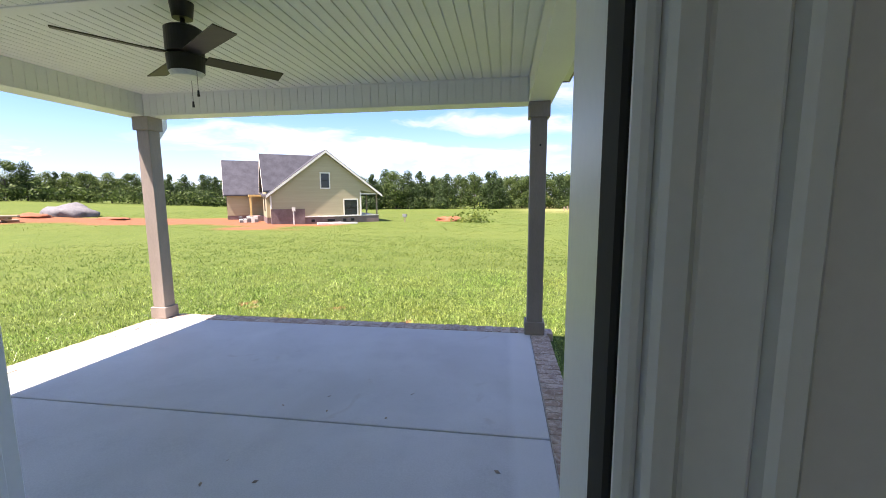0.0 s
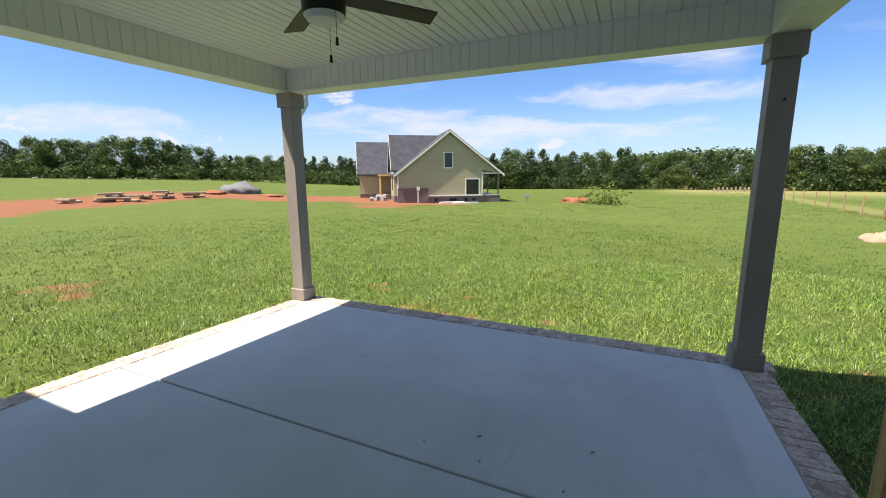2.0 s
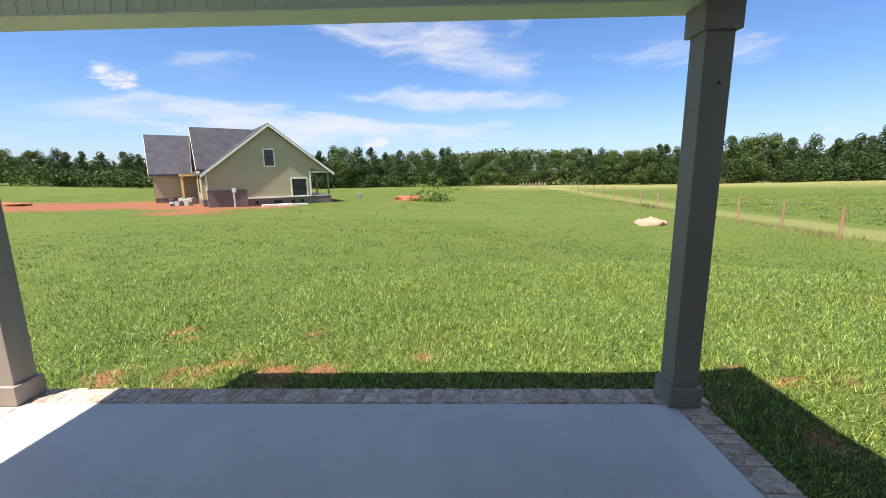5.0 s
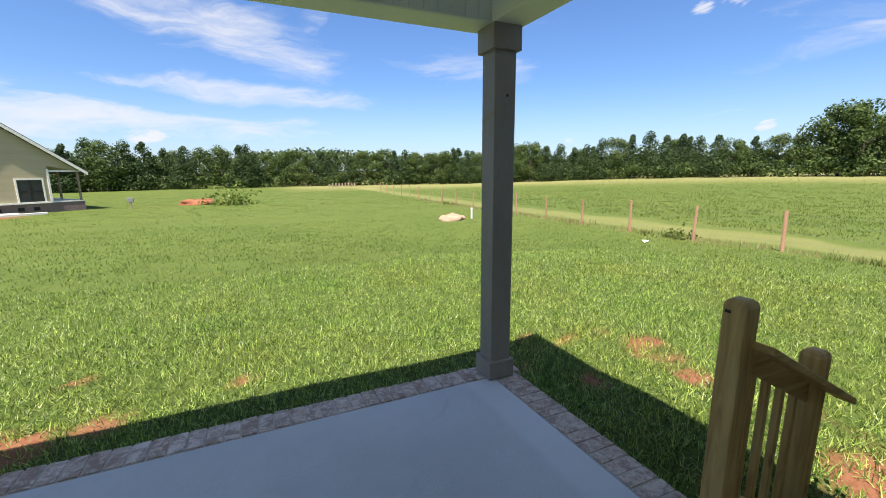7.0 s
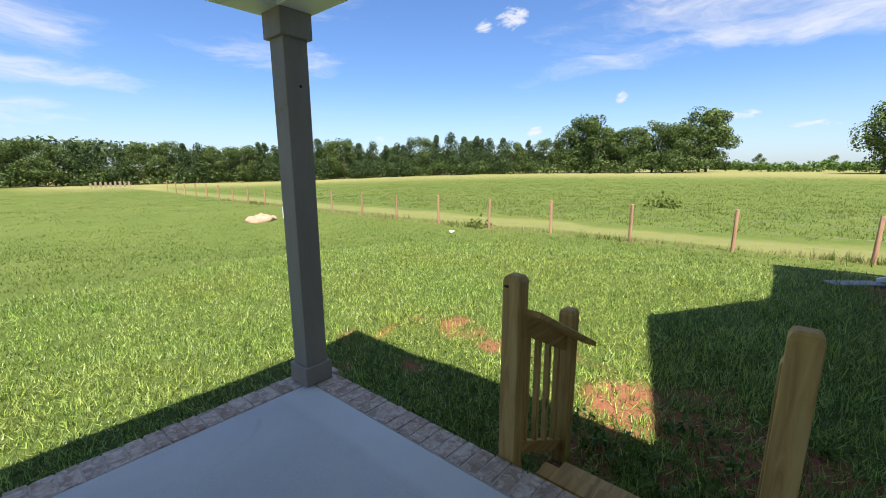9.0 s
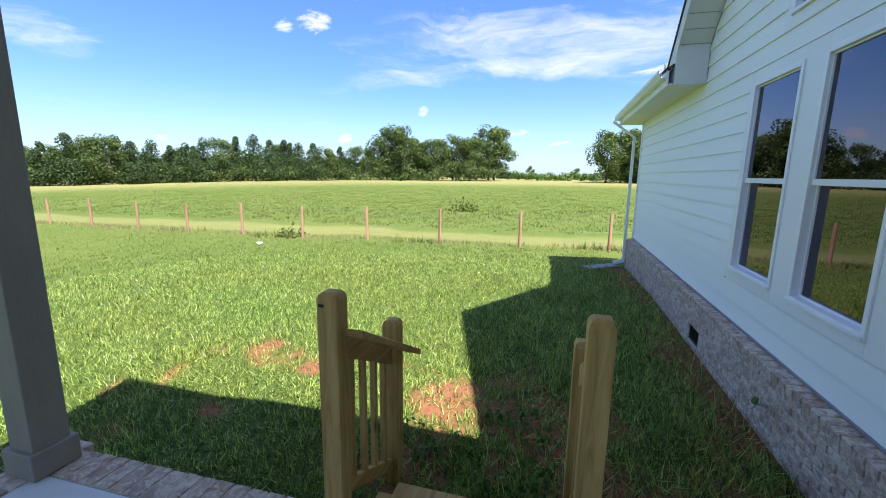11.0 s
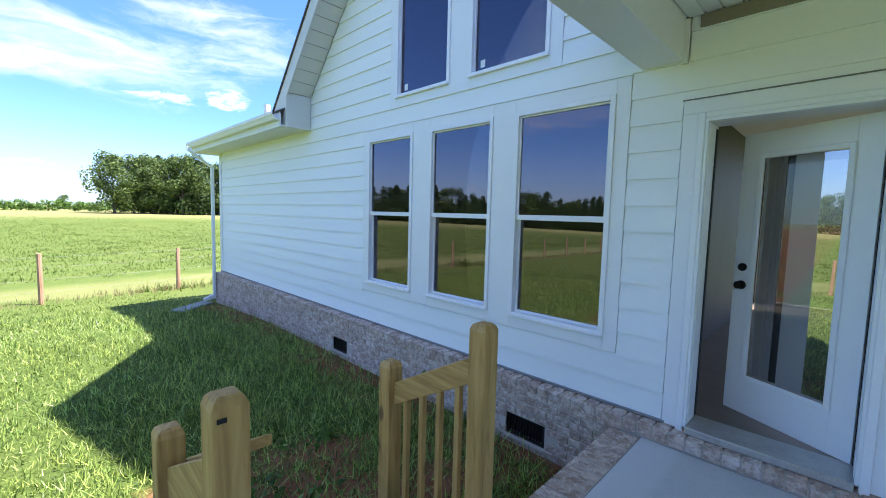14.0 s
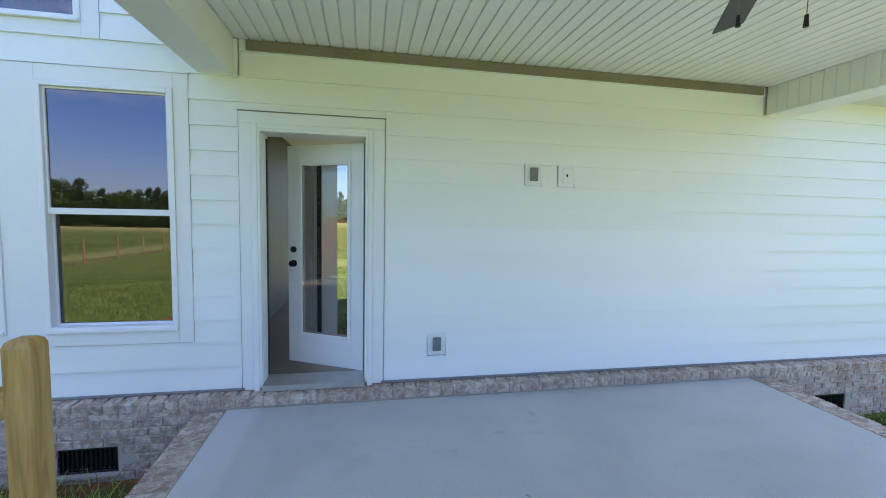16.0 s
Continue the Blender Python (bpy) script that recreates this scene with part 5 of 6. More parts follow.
TREE_AZ = [-90, -68, -63, -60, -56, -53, -40, -25, -14, -11, 0, 6, 12, 20, 28, 37, 44, 50, 54, 58, 62, 65.5, 67, 70, 71.5, 74, 78, 81, 82.6]
TREE_H = [6.4, 6.2, 7.2, 7.8, 6.4, 5.4, 5.6, 6.4, 8.6, 8.0, 7.2, 7.2, 6.6, 7.4, 6.8, 7.6, 7.0, 8.4, 8.6, 6.4, 7.0, 7.6, 11.2, 11.0, 7.0, 9.4, 9.6, 11.0, 8.4]
rng = random.Random(11)
k = 0
az = -88.0
while az < 112:
    if 82.6 < az < 95.2:
        az += 1.2
        if rng.random() < 0.35:
            a = radians(az)
            plant("broad", -1 + 150 * math.sin(a), 2 + 150 * math.cos(a), rng.uniform(3.5, 5.0), k)
            k += 1
        continue
    if az < 82.6:
        h = float(np.interp(az, TREE_AZ, TREE_H)) * rng.uniform(0.88, 1.06)
        r = float(np.interp(az, [-90, -45, -8, 30, 62, 82], [96, 90, 87, 87, 90, 92]))
        broad = 0.6 if az < -45 else 0.3 if az < -8 else 0.5 if az < 30 else 0.4 if az < 62 else 0.85
    else:
        r, h, broad = 88, rng.uniform(9.6, 11.4), 0.9
    a = radians(az)
    rr = r + rng.uniform(-3, 3)
    plant("broad" if rng.random() < broad else "cedar", -1 + rr * math.sin(a), 2 + rr * math.cos(a), h, k)
    k += 1
    if rng.random() < 0.4:
        a2 = radians(az + 0.7)
        plant("broad" if rng.random() < 0.5 else "cedar", -1 + (r + 8) * math.sin(a2), 2 + (r + 8) * math.cos(a2), h * rng.uniform(0.85, 1.08), k)
        k += 1
    az += rng.uniform(1.3, 2.0)

# brush under the tree line, and the wooded rise behind it
nr = np.random.RandomState(5)
cs, rs = [], []
for a in np.arange(-90, 82, 0.5):
    rr = 87 + nr.uniform(-2, 2)
    x, y = -1 + rr * math.sin(radians(a)), 2 + rr * math.cos(radians(a))
    cs.append((x, y, float(height(x, y)) + nr.uniform(0.5, 2.2)))
    rs.append(nr.uniform(0.9, 2.0))
me = raw_mesh("brush", leaf_quads(cs, rs, 95, 0.36, nr, 0.7), 4, M_LEAF)
tagged(new("brush", me), "dense undergrowth along the foot of the tree line", "undergrowth", kind="stuff")
cs, rs = [], []
for a in np.arange(-92, 120, 0.55):
    for rr, zz in ((150, 4.0), (156, 7.0)):
        if 82 < a < 96:
            zz = 0.6
        hump = 3.0 * math.exp(-((a - 8) / 9.0) ** 2)
        x, y = -1 + rr * math.sin(radians(a)), 2 + rr * math.cos(radians(a))
        cs.append((x, y, zz * 0.75 + hump - 0.6 + nr.uniform(-0.8, 0.8)))
        rs.append(nr.uniform(1.8, 3.2) if not 82 < a < 96 else 1.3)
hc, hr = [], []
for a in np.arange(82.5, 96, 0.28):
    rr = 104 + nr.uniform(-2, 2)
    x, y = -1 + rr * math.sin(radians(a)), 2 + rr * math.cos(radians(a))
    hc.append((x, y, float(height(x, y)) + nr.uniform(0.4, 1.6)))
    hr.append(nr.uniform(0.7, 1.3))
hm = raw_mesh("hedge", leaf_quads(hc, hr, 70, 0.45, nr, 0.8), 4, M_WEED)
tagged(new("hedge", hm), "low light-green hedgerow at the far field edge", "hedge", kind="stuff")
me = raw_mesh("far_woods", leaf_quads(cs, rs, 46, 1.1, nr, 0.8), 4, M_FARWOOD)
tagged(new("far_woods", me), "distant wooded rise behind the tree line", "woods", kind="stuff")

# ---- far house under construction ----
HA = Vector((-23.15, 38.45, 0))
HU = Vector((0.81, 0.59, 0)).normalized()
HN = Vector((-HU.y, HU.x, 0))
HZ = -1.32
far = thing("far_house", (HA.x, HA.y, HZ), "cream-sided house under construction with grey shingle roofs", "house")


def hp(u, s, z):
    """A point of the far house: along its gable wall, back from it, and up."""
    return HA + HU * u * 0.89 + HN * s + Vector((0, 0, z))


def hbox(u0, u1, s0, s1, z0, z1):
    bm = bmesh.new()
    prism(bm, [hp(u0, s0, z0), hp(u1, s0, z0), hp(u1, s1, z0), hp(u0, s1, z0)], (0, 0, z1 - z0))
    return bm


GW, PORCH, DEEP = 12.8, 2.3, 15.0
EZ, PKU, PKZ = 1.85, 6.3, 6.25
FZ = -0.62
bm = bmesh.new()
prism(bm, [hp(0, 0, FZ), hp(GW - PORCH, 0, FZ), hp(GW - PORCH, 0, EZ + 0.35), hp(GW, 0, EZ - 0.1), hp(PKU, 0, PKZ - 0.15), hp(0, 0, EZ)], HN * DEEP)
part("wall", bm, M_FARWALL, far, "cream lap siding")
part("foundation", hbox(0.03, GW, 0.03, DEEP, HZ - 0.4, FZ - 0.001), M_FARBRICK, far, "dark brick foundation")
part("brick_face", hbox(-0.02, 3.7, -0.06, -0.002, HZ - 0.2, 0.25), M_FARBRICK, far, "brick facing")
part("water_table", hbox(3.71, GW - PORCH, -0.08, -0.003, FZ - 0.02, FZ + 0.10), M_FARTRIM, far)
for sgn, ue, ze in ((-1, -0.5, EZ - 0.3), (1, GW + 0.4, EZ - 0.25)):
    bm = bmesh.new()
    prism(bm, [hp(ue, -0.35, ze), hp(PKU, -0.35, PKZ), hp(PKU, -0.35, PKZ + 0.16), hp(ue, -0.35, ze + 0.16)], HN * (DEEP + 0.6))
    rf = part("roof", bm, M_SHINGLE2, far, "grey shingles")
    bm = bmesh.new()
    prism(bm, [hp(ue, -0.37, ze - 0.16), hp(PKU, -0.37, PKZ - 0.16), hp(PKU, -0.37, PKZ + 0.1), hp(ue, -0.37, ze + 0.1)], HN * 0.018)
    part("rake_board", bm, M_FARTRIM, rf)


def far_window(u0, u1, z0, z1, mull):
    bm = bmesh.new()
    for a, b, c, d in ((u0 - 0.12, u0, z0 - 0.12, z1 + 0.12), (u1, u1 + 0.12, z0 - 0.12, z1 + 0.12), (u0, u1, z1, z1 + 0.12), (u0, u1, z0 - 0.12, z0)):
        prism(bm, [hp(a, -0.06, c), hp(b, -0.06, c), hp(b, -0.06, d), hp(a, -0.06, d)], HN * 0.058)
    w = part("window", bm, M_FARTRIM, far, "white-trimmed dark window")
    bm = bmesh.new()
    prism(bm, [hp(u0, -0.03, z0), hp(u1, -0.03, z0), hp(u1, -0.03, z1), hp(u0, -0.03, z1)], HN * 0.02)
    part("pane", bm, M_DARKGLASS, w)
    for m in mull:
        bm = bmesh.new()
        um = u0 + (u1 - u0) * m
        prism(bm, [hp(um - 0.03, -0.05, z0), hp(um + 0.03, -0.05, z0), hp(um + 0.03, -0.05, z1), hp(um - 0.03, -0.05, z1)], HN * 0.018)
        part("mullion", bm, M_BLACK, w)
    bm = bmesh.new()
    zm = (z0 + z1) / 2
    prism(bm, [hp(u0, -0.048, zm - 0.03), hp(u1, -0.048, zm - 0.03), hp(u1, -0.048, zm + 0.03), hp(u0, -0.048, zm + 0.03)], HN * 0.016)
    part("meeting_rail", bm, M_BLACK, w)


M_DARKGLASS = surface("dark_glass", (0.02, 0.025, 0.03), (0.03, 0.036, 0.042), 1.0, 0.08, 5, 0, 0)
far_window(5.7, 6.65, 2.45, 3.95, [])
far_window(8.4, 10.0, -0.5, 1.15, [0.5])
for u0, u1 in ((1.3, 1.75), (4.4, 4.8), (6.3, 7.2), (8.2, 8.6), (9.2, 9.6)):
    bm = bmesh.new()
    prism(bm, [hp(u0, 0.0, HZ + 0.15), hp(u1, 0.0, HZ + 0.15), hp(u1, 0.0, HZ + 0.42), hp(u0, 0.0, HZ + 0.42)], HN * 0.028)
    part("crawl_vent", bm, M_DARK, far, "dark crawl-space opening")
part("porch_deck", hbox(GW - PORCH, GW, 0.0, DEEP, FZ, FZ + 0.08), M_FARTRIM, far)
for s in (0.15, 4.0, 8.0):
    part("porch_post", hbox(GW - 0.25, GW - 0.1, s, s + 0.15, FZ + 0.081, EZ - 0.1), M_OLDWOOD, far, "bare wooden post")
part("porch_beam", hbox(GW - PORCH, GW, 0.0, 0.12, EZ - 0.12, EZ + 0.02), M_FARTRIM, far)


def cross_gable(s0, s1, out, zc, zr, back):
    """A wing with its gable on the entrance side."""
    mid = (s0 + s1) / 2
    bm = bmesh.new()
    prism(bm, [hp(-out, s0, FZ), hp(-out, s1, FZ), hp(-out, s1, zc), hp(-out, mid, zr - 0.1), hp(-out, s0, zc)], HU * (back + out))
    part("wall", bm, M_FARWALL, far, "cream lap siding")
    part("foundation", hbox(-out - 0.02, 0.0, s0 + 0.02, s1 - 0.02, HZ - 0.4, FZ - 0.001), M_FARBRICK, far)
    for sa in (s0 - 0.4, s1 + 0.4):
        bm = bmesh.new()
        k = (zr - zc) / (mid - s0)
        ze = zc - 0.4 * k
        prism(bm, [hp(-out - 0.35, sa, ze), hp(-out - 0.35, mid, zr), hp(-out - 0.35, mid, zr + 0.16), hp(-out - 0.35, sa, ze + 0.16)], HU * (back + out + 0.35))
        rf = part("roof", bm, M_SHINGLE2, far, "grey shingles")
        bm = bmesh.new()
        prism(bm, [hp(-out - 0.38, sa, ze - 0.18), hp(-out - 0.38, mid, zr - 0.18), hp(-out - 0.38, mid, zr + 0.14), hp(-out - 0.38, sa, ze + 0.14)], HU * 0.028)
        part("rake_board", bm, M_FARTRIM, rf)


cross_gable(1.0, 5.4, 0.35, 2.6, 5.9, 6.0)
cross_gable(8.0, 14.0, 4.4, 2.1, 5.7, 9.0)
part("entry_roof", hbox(-1.9, -0.36, 5.5, 7.55, 1.55, 1.75), M_YELWOOD, far, "raw lumber entry roof")
for s in (5.6, 6.4, 7.3):
    part("entry_post", hbox(-1.8, -1.65, s, s + 0.15, FZ, 1.549), M_YELWOOD, far, "raw lumber post")
part("entry_deck", hbox(-2.0, 0.0, 5.5, 7.6, HZ - 0.3, FZ), M_FARBRICK, far)
bm = hbox(-0.37, -0.352, 2.6, 3.8, 0.0, 1.5)
part("window", bm, M_DARKGLASS, far)
part("window", hbox(-4.43, -4.402, 10.2, 11.8, -0.1, 1.4), M_DARKGLASS, far)


bs = thing("block_stack", tuple(hp(-2.6, 4.5, HZ)), "stacks of pale building blocks beside the unfinished entry", "blocks")
rng = random.Random(31)
for k in range(14):
    u, sq = -3.2 + 0.42 * (k % 5), 3.2 + 0.9 * (k // 5)
    zz = float(height(hp(u, sq, 0).x, hp(u, sq, 0).y))
    part("block", hbox(u, u + 0.36, sq, sq + 0.6, zz - 0.05, zz + rng.uniform(0.25, 0.75)), M_FARTRIM if k % 2 else M_GRAVEL, bs)
mp_ = thing("meter_post", tuple(hp(2.3, -0.5, HZ)), "white temporary power post with a meter box", "utility post")
part("post", hbox(2.28, 2.40, -0.56, -0.44, HZ - 0.1, HZ + 1.35), M_FARTRIM, mp_)
part("meter_box", hbox(2.2, 2.55, -0.60, -0.40, HZ + 1.351, HZ + 1.75), M_FARTRIM, mp_)
part("corner_board", hbox(-0.06, 0.10, -0.09, -0.003, 0.26, EZ - 0.2), M_FARTRIM, far)
part("corner_board", hbox(GW - PORCH - 0.12, GW - PORCH + 0.03, -0.09, -0.004, FZ + 0.11, EZ + 0.1), M_FARTRIM, far)
pl = thing("plank_pile", tuple(hp(6.3, -1.2, HZ)), "pale planks lying by the brick foundation", "planks")
part("plank", hbox(4.8, 7.8, -1.5, -1.0, HZ - 0.05, HZ + 0.14), M_FARTRIM, pl)
part("plank", hbox(6.4, 9.4, -1.9, -1.55, HZ - 0.05, HZ + 0.10), M_FARTRIM, pl)

# ---- piles, boards and small things in the field ----
def pile(name, x, y, rx, ry, h, mat, label, cat, seed):
    bm = bmesh.new()
    bmesh.ops.create_uvsphere(bm, u_segments=28, v_segments=14, radius=1.0)
    nrr = random.Random(seed)
    o = Vector((nrr.uniform(0, 50), nrr.uniform(0, 50), 0))
    for v in bm.verts:
        d = 1 + 0.35 * noise.noise(v.co * 1.6 + o) + 0.16 * noise.noise(v.co * 4.5 + o)
        v.co = Vector((v.co.x * rx * d, v.co.y * ry * d, max(v.co.z, -0.3) * h * d))
    bmesh.ops.translate(bm, verts=bm.verts, vec=(x, y, float(height(x, y))))
    return solid(name, bm, mat, label, cat, kind="", smooth=True)


pile("sand_heap", 9.0, 22.8, 0.7, 0.6, 0.38, M_SAND, "small heap of pale sand in the grass", "sand heap", 1)
pile("gravel_heap", -46.0, 37.6, 2.5, 2.2, 1.15, M_GRAVEL, "grey gravel heap on bare soil", "gravel heap", 2)
pile("dirt_mound", -46.2, 34.2, 1.7, 1.1, 0.38, M_CLAY, "low heap of red clay beside gravel", "dirt mound", 3)
pile("dirt_mound", -6.0, 46.5, 1.6, 1.0, 0.55, M_CLAY, "low heap of red clay in tall grass", "dirt mound", 4)
pile("dirt_mound", -40.0, 36.6, 2.0, 0.9, 0.22, M_CLAY, "low heap of red clay on the plot", "dirt mound", 6)
rng = random.Random(9)
for k in range(6):
    x, y = -45.2 + (k % 3) * 0.9, 19.5 + k * 1.9 + (k % 2) * 0.7
    z = float(height(x, y))
    lum = thing("board_stack", (x, y, z), "rough stack of weathered scrap boards on red soil", "boards", "scrap board stacks")
    for j in range(2 + (k * 2) % 3):
        a = rng.uniform(-0.6, 0.9) + 0.9
        L = rng.uniform(0.45, 1.1)
        bm = boxed(-L, L, -0.28, 0.28, 0, 0.2, bevel=0.04)
        bmesh.ops.rotate(bm, verts=bm.verts, cent=(0, 0, 0), matrix=Matrix.Rotation(a, 3, "Z"))
        bmesh.ops.translate(bm, verts=bm.verts, vec=(x + rng.uniform(-0.5, 0.5), y + rng.uniform(-0.5, 0.5), z + 0.205 * j + 0.01))
        part("board", bm, M_LOG, lum)
z = float(height(10.3, 22.8))
pp = thing("marker_pipe", (10.3, 22.8, z), "white plastic pipe standing in the grass", "pipe")
bm = bmesh.new()
cyl(bm, (10.3, 22.8, z - 0.1), (10.3, 22.8, z + 0.55), 0.055, 0.055, 12)
part("pipe", bm, M_PVC, pp)
bm = bmesh.new()
cyl(bm, (10.3, 22.8, z + 0.551), (10.3, 22.8, z + 0.63), 0.07, 0.07, 12)
part("pipe_cap", bm, M_PVC, pp)
pile("stone", 9.75, 22.9, 0.22, 0.18, 0.22, M_SAND, "tan stone beside the sand heap", "stone", 7)
z = float(height(-10.6, 44.0))
mb = thing("utility_box", (-10.6, 44.0, z), "small pale utility box on a short post", "utility box")
part("post", boxed(-10.66, -10.56, 43.95, 44.05, z - 0.1, z + 0.55), M_OLDWOOD, mb)
part("box", boxed(-10.85, -10.4, 43.9, 44.1, z + 0.55, z + 0.9, bevel=0.02), M_GREYBOX, mb)
z = float(height(11.5, 11.95))
bm = bmesh.new()
prism(bm, [(11.38, 11.9, z + 0.03), (11.62, 11.92, z + 0.07), (11.7, 12.0, z + 0.03), (11.45, 12.04, z + 0.08)], (0.02, 0.03, 0.02))
solid("litter", bm, M_PVC, "crumpled white plastic sheet lying in the grass", "litter", kind="")
rng = random.Random(21)
far_f = thing("far_fence", (10, 78, float(height(10, 78))), "short run of pale rails at the far edge of the field", "fence")
for k in range(9):
    x, y = 11 + k * 0.6, 77 + k * 0.2
    z = float(height(x, y))
    part("paling", boxed(x - 0.12, x + 0.12, y - 0.05, y + 0.05, z - 0.1, z + 0.75 + rng.uniform(-0.1, 0.1)), M_OLDWOOD, far_f)

# ---- little leaves and specks lying on the slab ----
rng = random.Random(14)
for k in range(9):
    x, y = rng.uniform(-1.6, 0.3), rng.uniform(1.0, 2.9)
    bm = bmesh.new()
    L = rng.uniform(0.009, 0.022)
    prism(bm, [(-L, 0, 0.002), (0, -L * 0.5, 0.006), (L, 0, 0.003), (0, L * 0.5, 0.001)], (0, 0, 0.002))
    bmesh.ops.rotate(bm, verts=bm.verts, cent=(0, 0, 0), matrix=Matrix.Rotation(rng.uniform(0, 6), 3, "Z"))
    bmesh.ops.translate(bm, verts=bm.verts, vec=(x, y, slab_z(y)))
    solid("dead_leaf", bm, M_OLDWOOD, "curled brown leaf lying on the concrete", "leaf", kind="")


# ---- grass ----
def blades(name, n, xr, yr, hi, wide, mat, label, seed, keep, hscale=None, lean=0.55, spread=0.03):
    nr = np.random.RandomState(seed)
    per = 9
    x, y = np.repeat(nr.uniform(*xr, n // per), per), np.repeat(nr.uniform(*yr, n // per), per)
    n = len(x)
    x, y = x + nr.normal(0, spread, n), y + nr.normal(0, spread, n)
    ok = keep(x, y, nr.random(n))
    inside = (y < 0.16) & (x > WALL_X0 - 0.5) & (x < WALL_X1 + 0.1)
    pat = (x > PX0 - BORDER - 0.03) & (x < PX1 + BORDER + 0.03) & (y > 0) & (y < PY1 + BORDER + 0.03)
    stp = (x > 0.6) & (x < 1.42) & (y > 1.6) & (y < 2.7)
    ok &= ~inside & ~pat & ~stp
    x, y = x[ok], y[ok]
    m = len(x)
    z = height(x, y) - 0.005
    a = nr.uniform(0, 6.283, m)
    tilt = nr.uniform(0.1, lean, m)
    h = nr.uniform(hi[0], hi[1], m) * (0.7 + 0.6 * vnoise(x, y, 1.4, 12))
    if hscale is not None:
        h = h * hscale(x, y)
    w = nr.uniform(wide[0], wide[1], m)
    ta = nr.uniform(0, 6.283, m)
    base = np.stack([x, y, z], -1)
    side = np.stack([np.cos(a) * w, np.sin(a) * w, np.zeros(m)], -1)
    tip = base + np.stack([np.cos(ta) * np.sin(tilt) * h, np.sin(ta) * np.sin(tilt) * h, np.cos(tilt) * h], -1)
    me = raw_mesh(name, np.stack([base - side, base + side, tip], 1), 3, mat)
    return tagged(new(name, me), label, "grass", kind="stuff")


def lawn_keep(dens):
    return lambda x, y, u: (u < dens(x, y)) & (u < 1.25 - clay_at(x, y) * 0.88)


blades("lawn_grass", 760000, (-12, 11.2), (0.1, 11.5), (0.04, 0.105), (0.0032, 0.0068), M_BLADES, "short bright green lawn grass round the patio", 1,
       lawn_keep(lambda x, y: np.clip(1.25 - np.hypot(x + 0.3, y - 4.3) / 9.5, 0.05, 1)), lambda x, y: 1 + 0.8 * sstep(3.4, 1.2, y) * (x > 0.8), 1.5)
blades("lawn_grass", 330000, (-30, 13.2), (0.5, 27), (0.04, 0.09), (0.006, 0.014), M_BLADES2, "short green lawn grass further out", 2,
       lawn_keep(lambda x, y: np.clip(1.3 - np.hypot(x + 0.3, y - 4.3) / 22, 0.06, 1) * sstep(2.0, 11.0, np.hypot(x + 0.3, y - 4.3))), None, 1.5, 0.10)
blades("meadow_grass", 220000, (FENCE_X + 4.4, 70), (-20, 60), (0.06, 0.15), (0.011, 0.026), M_MEADOW, "taller meadow grass beyond the fence", 3,
       lambda x, y, u: u < np.clip(1.3 - np.hypot(x - 14, y - 5) / 45, 0.08, 1), None, 1.1, 0.22)
blades("meadow_grass", 80000, (-45, 14), (22, 75), (0.03, 0.10), (0.014, 0.032), M_MEADOW, "rank meadow grass in the far field", 4,
       lambda x, y, u: (u < np.clip(1.3 - y / 70, 0.1, 1) * sstep(22, 38, y) * (1 - clay_at(x, y))), None, 1.1, 0.3)
# broad low clover leaves among the blades
blades("lawn_clover", 70000, (-8, 10.5), (0.2, 9.5), (0.02, 0.05), (0.012, 0.022), M_WEED, "low clover and broad-leaved plants in the lawn", 9,
       lambda x, y, u: (u < sstep(0.42, 0.75, vnoise(x, y, 0.9, 41)) * np.clip(1.4 - np.hypot(x, y - 4.3) / 8, 0.1, 1)) & (u < 1.1 - clay_at(x, y) * 1.1), None, 1.35)
blades("fence_weeds", 22000, (FENCE_X - 0.8, FENCE_X + 1.0), (-8, 40), (0.06, 0.24), (0.006, 0.012), M_DRYGRASS, "dry straw-coloured grass along the fence", 5,
       lambda x, y, u: u < np.exp(-((x - FENCE_X - 0.1) / 0.45) ** 2) * (0.25 + vnoise(x, y, 0.9, 6)), None, 0.5)
blades("fence_weeds", 14000, (FENCE_X - 0.9, FENCE_X + 0.9), (-8, 40), (0.10, 0.34), (0.008, 0.016), M_MEADOW, "green weeds along the fence", 6,
       lambda x, y, u: u < np.exp(-((x - FENCE_X) / 0.4) ** 2) * sstep(0.55, 0.8, vnoise(x, y, 0.6, 16)), None, 0.7)


def weed(x, y, n, reach, size, seed, mat=M_WEED, label="broad-leaved green weed in the grass"):
    nr = np.random.RandomState(seed)
    z = float(height(x, y))
    cs = [(x + nr.normal() * reach * 0.5, y + nr.normal() * reach * 0.5, z + abs(nr.normal()) * reach * 0.35) for _ in range(n)]
    me = raw_mesh("weed", leaf_quads(cs, [size * 1.4] * n, 7, size, nr, 0.6), 4, mat)
    tagged(new("weed", me), label, "weed", kind="stuff")


for k, (x, y) in enumerate(((1.75, 2.25), (2.05, 1.85), (1.62, 1.95), (2.4, 2.15), (1.9, 2.65), (1.25, 1.2), (2.8, 1.4))):
    weed(x, y, 14, 0.22, 0.05, 60 + k, M_WEED, "low broad-leaved weeds on bare soil by the stair")
weed(28.0, 8.0, 70, 1.0, 0.16, 80, M_MEADOW, "bushy clump of weeds in the meadow")
weed(-3.0, 45.0, 130, 2.2, 0.24, 81, M_MEADOW, "rank brush growing over a clay heap")
weed(13.7, 12.3, 40, 0.6, 0.10, 82, M_MEADOW, "tangle of weeds at the fence")

# ---- bricks last ----
B_HEAD = [brick_mesh("brick", 0.094, BORDER - 0.006, 0.09, k) for k in range(3)]
rng = random.Random(2)


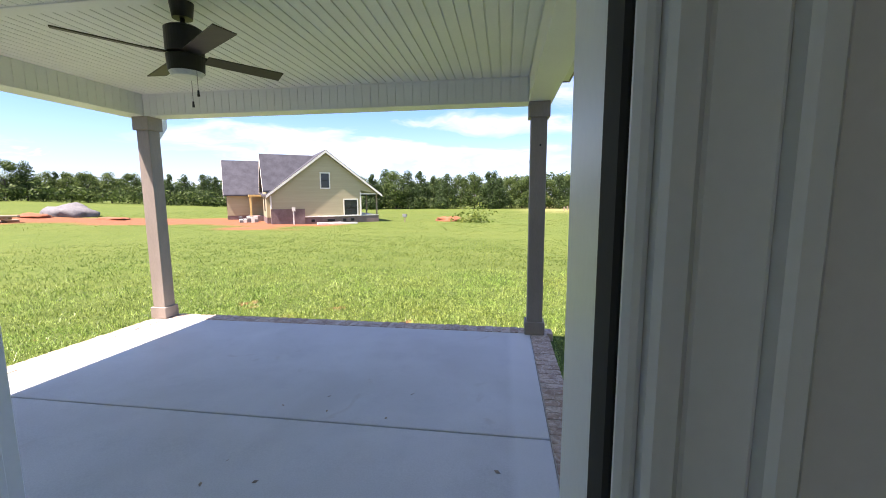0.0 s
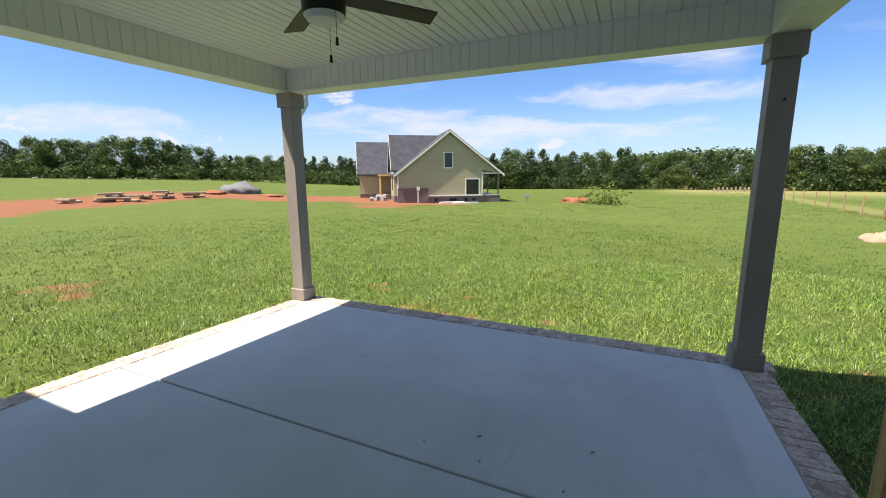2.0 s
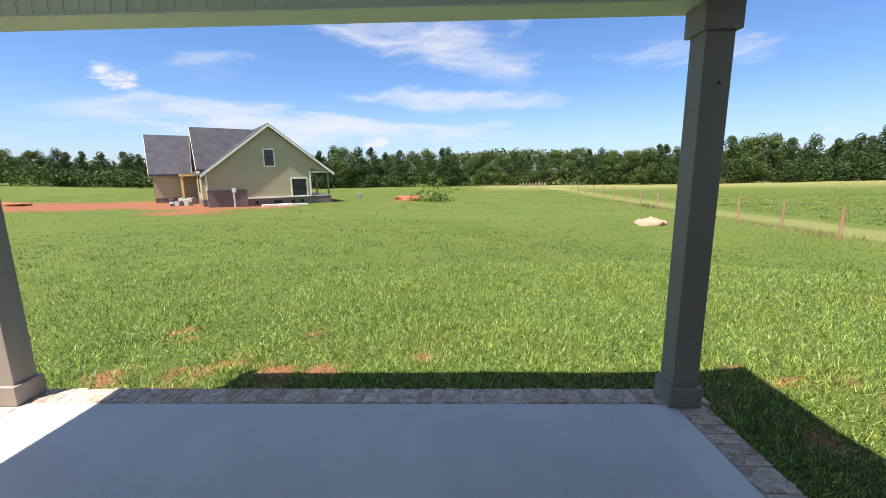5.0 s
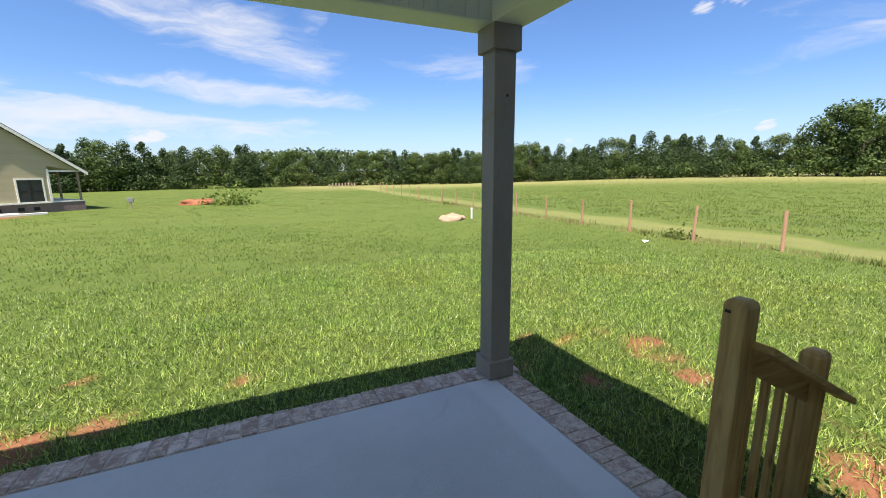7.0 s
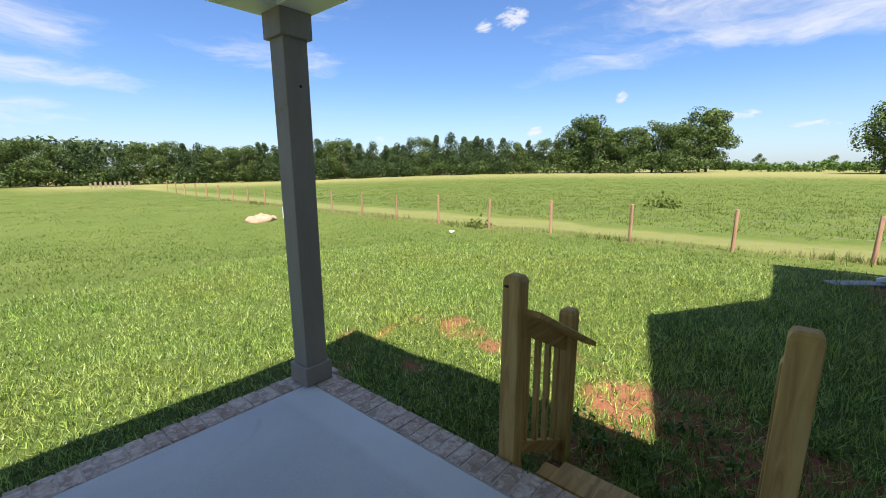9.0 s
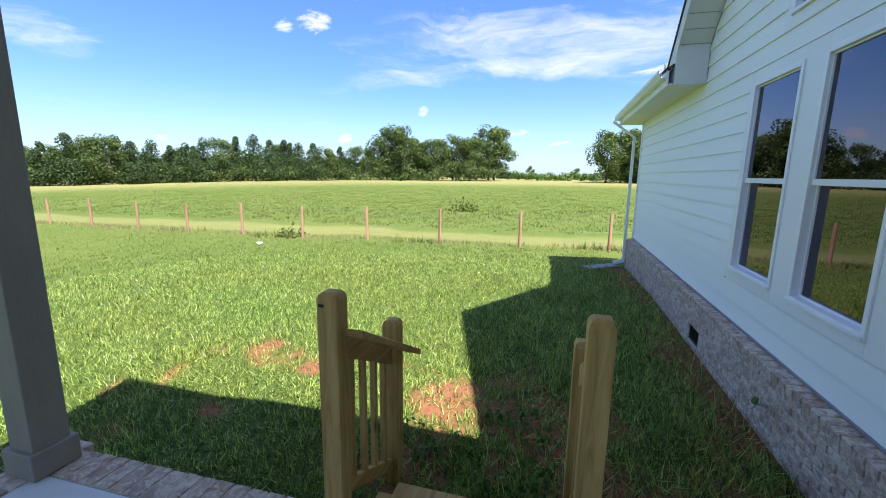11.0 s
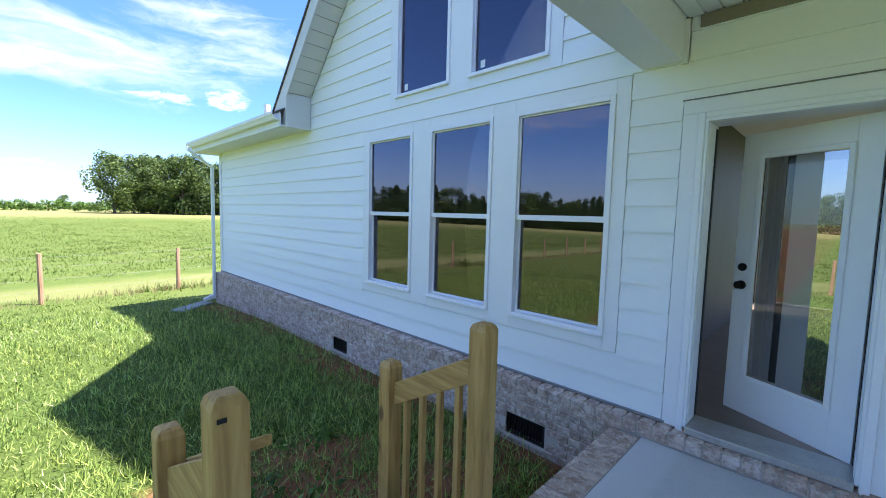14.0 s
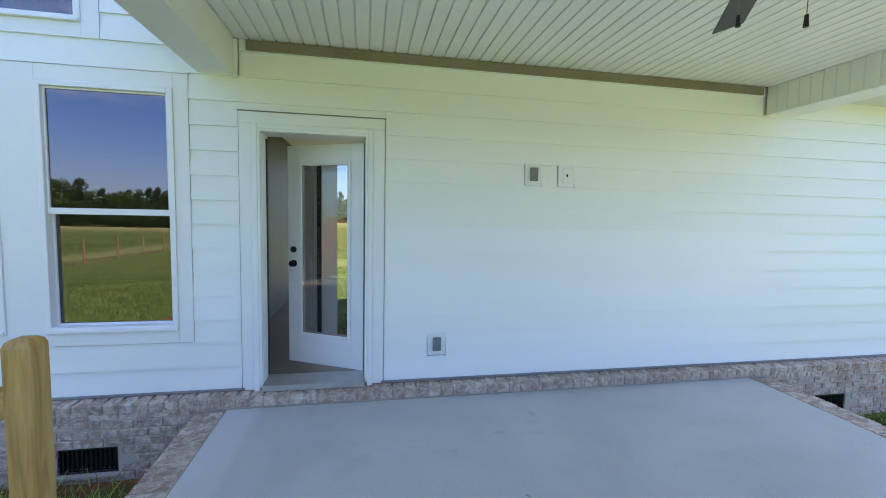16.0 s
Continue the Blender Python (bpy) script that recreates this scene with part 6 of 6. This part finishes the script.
def lay(mesh, parent, x, y, z, turn, tip=0.0):
    ob = new("brick", mesh)
    ob.parent = parent
    off = ORIGIN[parent.name]
    ob.location = (x - off.x, y - off.y, z - off.z)
    ob.rotation_euler = (tip + rng.uniform(-0.012, 0.012), rng.uniform(-0.012, 0.012), turn + rng.uniform(-0.012, 0.012))


PITCH = 0.1025
n = int((PX1 - PX0 + 2 * BORDER) / PITCH)
for k in range(n + 1):
    lay(rng.choice(B_HEAD), patio, PX0 - BORDER + PITCH * (k + 0.5), PY1 + BORDER / 2 + 0.004, slab_z(PY1) - 0.044 + rng.uniform(-0.003, 0.004), 0)
n = int((PY1 - PY0) / PITCH)
for side in (PX0 - BORDER / 2 - 0.004, PX1 + BORDER / 2 + 0.004):
    for k in range(n):
        y = PY0 + 0.03 + PITCH * (k + 0.5)
        lay(rng.choice(B_HEAD), patio, side, y, slab_z(y) - 0.044 + rng.uniform(-0.003, 0.004), math.pi / 2)
bm = boxed(PX0 - BORDER + 0.012, PX1 + BORDER - 0.012, PY1 + 0.002, PY1 + BORDER - 0.012, -0.22, slab_z(PY1) - 0.004)
part("mortar_bed", bm, M_MORTAR, patio)
for a, b in ((PX0 - BORDER + 0.012, PX0 - 0.002), (PX1 + 0.002, PX1 + BORDER - 0.012)):
    bm = boxed(a, b, PY0 + 0.02, PY1, -0.22, -0.004)
    for v in bm.verts:
        if v.co.z > -0.1:
            v.co.z += slab_z(v.co.y)
    part("mortar_bed", bm, M_MORTAR, patio)
B_LEDGE = [brick_mesh("brick", 0.092, 0.138, 0.084, 20 + k) for k in range(3)]
for k in range(int((WALL_X1 - WALL_X0) / PITCH)):
    lay(rng.choice(B_LEDGE), ledge, WALL_X0 + PITCH * (k + 0.5), 0.064, 0.053, 0, radians(-6))
B_RUN = [brick_mesh("brick", 0.193, 0.05, 0.057, 40 + k) for k in range(4)]
left_over = []
count = 0
for c in range(11):
    z = 0.03 - 0.0335 - 0.0667 * c
    x = WALL_X0 + (0.1015 if c % 2 else 0)
    while x < WALL_X1 + 0.02:
        cx = x + 0.1015
        if not (PX0 - BORDER < cx < PX1 + BORDER) and not any(v[0] - 0.07 < cx < v[1] + 0.07 and v[2] - 0.03 < z < v[3] + 0.02 for v in VENTS):
            if 0.8 < cx < 7.2 and z > -0.56 and count < 300:
                lay(rng.choice(B_RUN), found, cx, BR_Y - 0.025, z, 0)
                count += 1
            else:
                left_over.append((cx, z))
        x += 0.203
bm = bmesh.new()
vs, fs = [], []
for cx, z in left_over:
    o = len(vs)
    j = rng.uniform(-0.002, 0.002)
    x0, x1, y1, za, zb = cx - 0.0965, cx + 0.0965, BR_Y + j, z - 0.0285, z + 0.0285
    vs += [(x0, 0.08, za), (x1, 0.08, za), (x1, 0.08, zb), (x0, 0.08, zb), (x0 + 0.004, y1, za + 0.004), (x1 - 0.004, y1, za + 0.004), (x1 - 0.004, y1, zb - 0.004), (x0 + 0.004, y1, zb - 0.004)]
    fs += [(o + 4, o + 7, o + 6, o + 5), (o, o + 4, o + 5, o + 1), (o + 1, o + 5, o + 6, o + 2), (o + 2, o + 6, o + 7, o + 3), (o + 3, o + 7, o + 4, o)]
bm.free()
me = bpy.data.meshes.new("brickwork")
me.from_pydata(vs, [], fs)
me.materials.append(M_BRICKJ)
rest = new("brickwork", me)
rest.parent = found
tagged(rest, kind="stuff")
# bricks on the end wall of the house corner
solid("wall_east", boxed(WALL_X1 - 0.15, WALL_X1 - 0.013, -6.0, -WALL_T - 0.001, 0.03, 2.77), M_SIDING, "white sided end wall of the house", "wall")
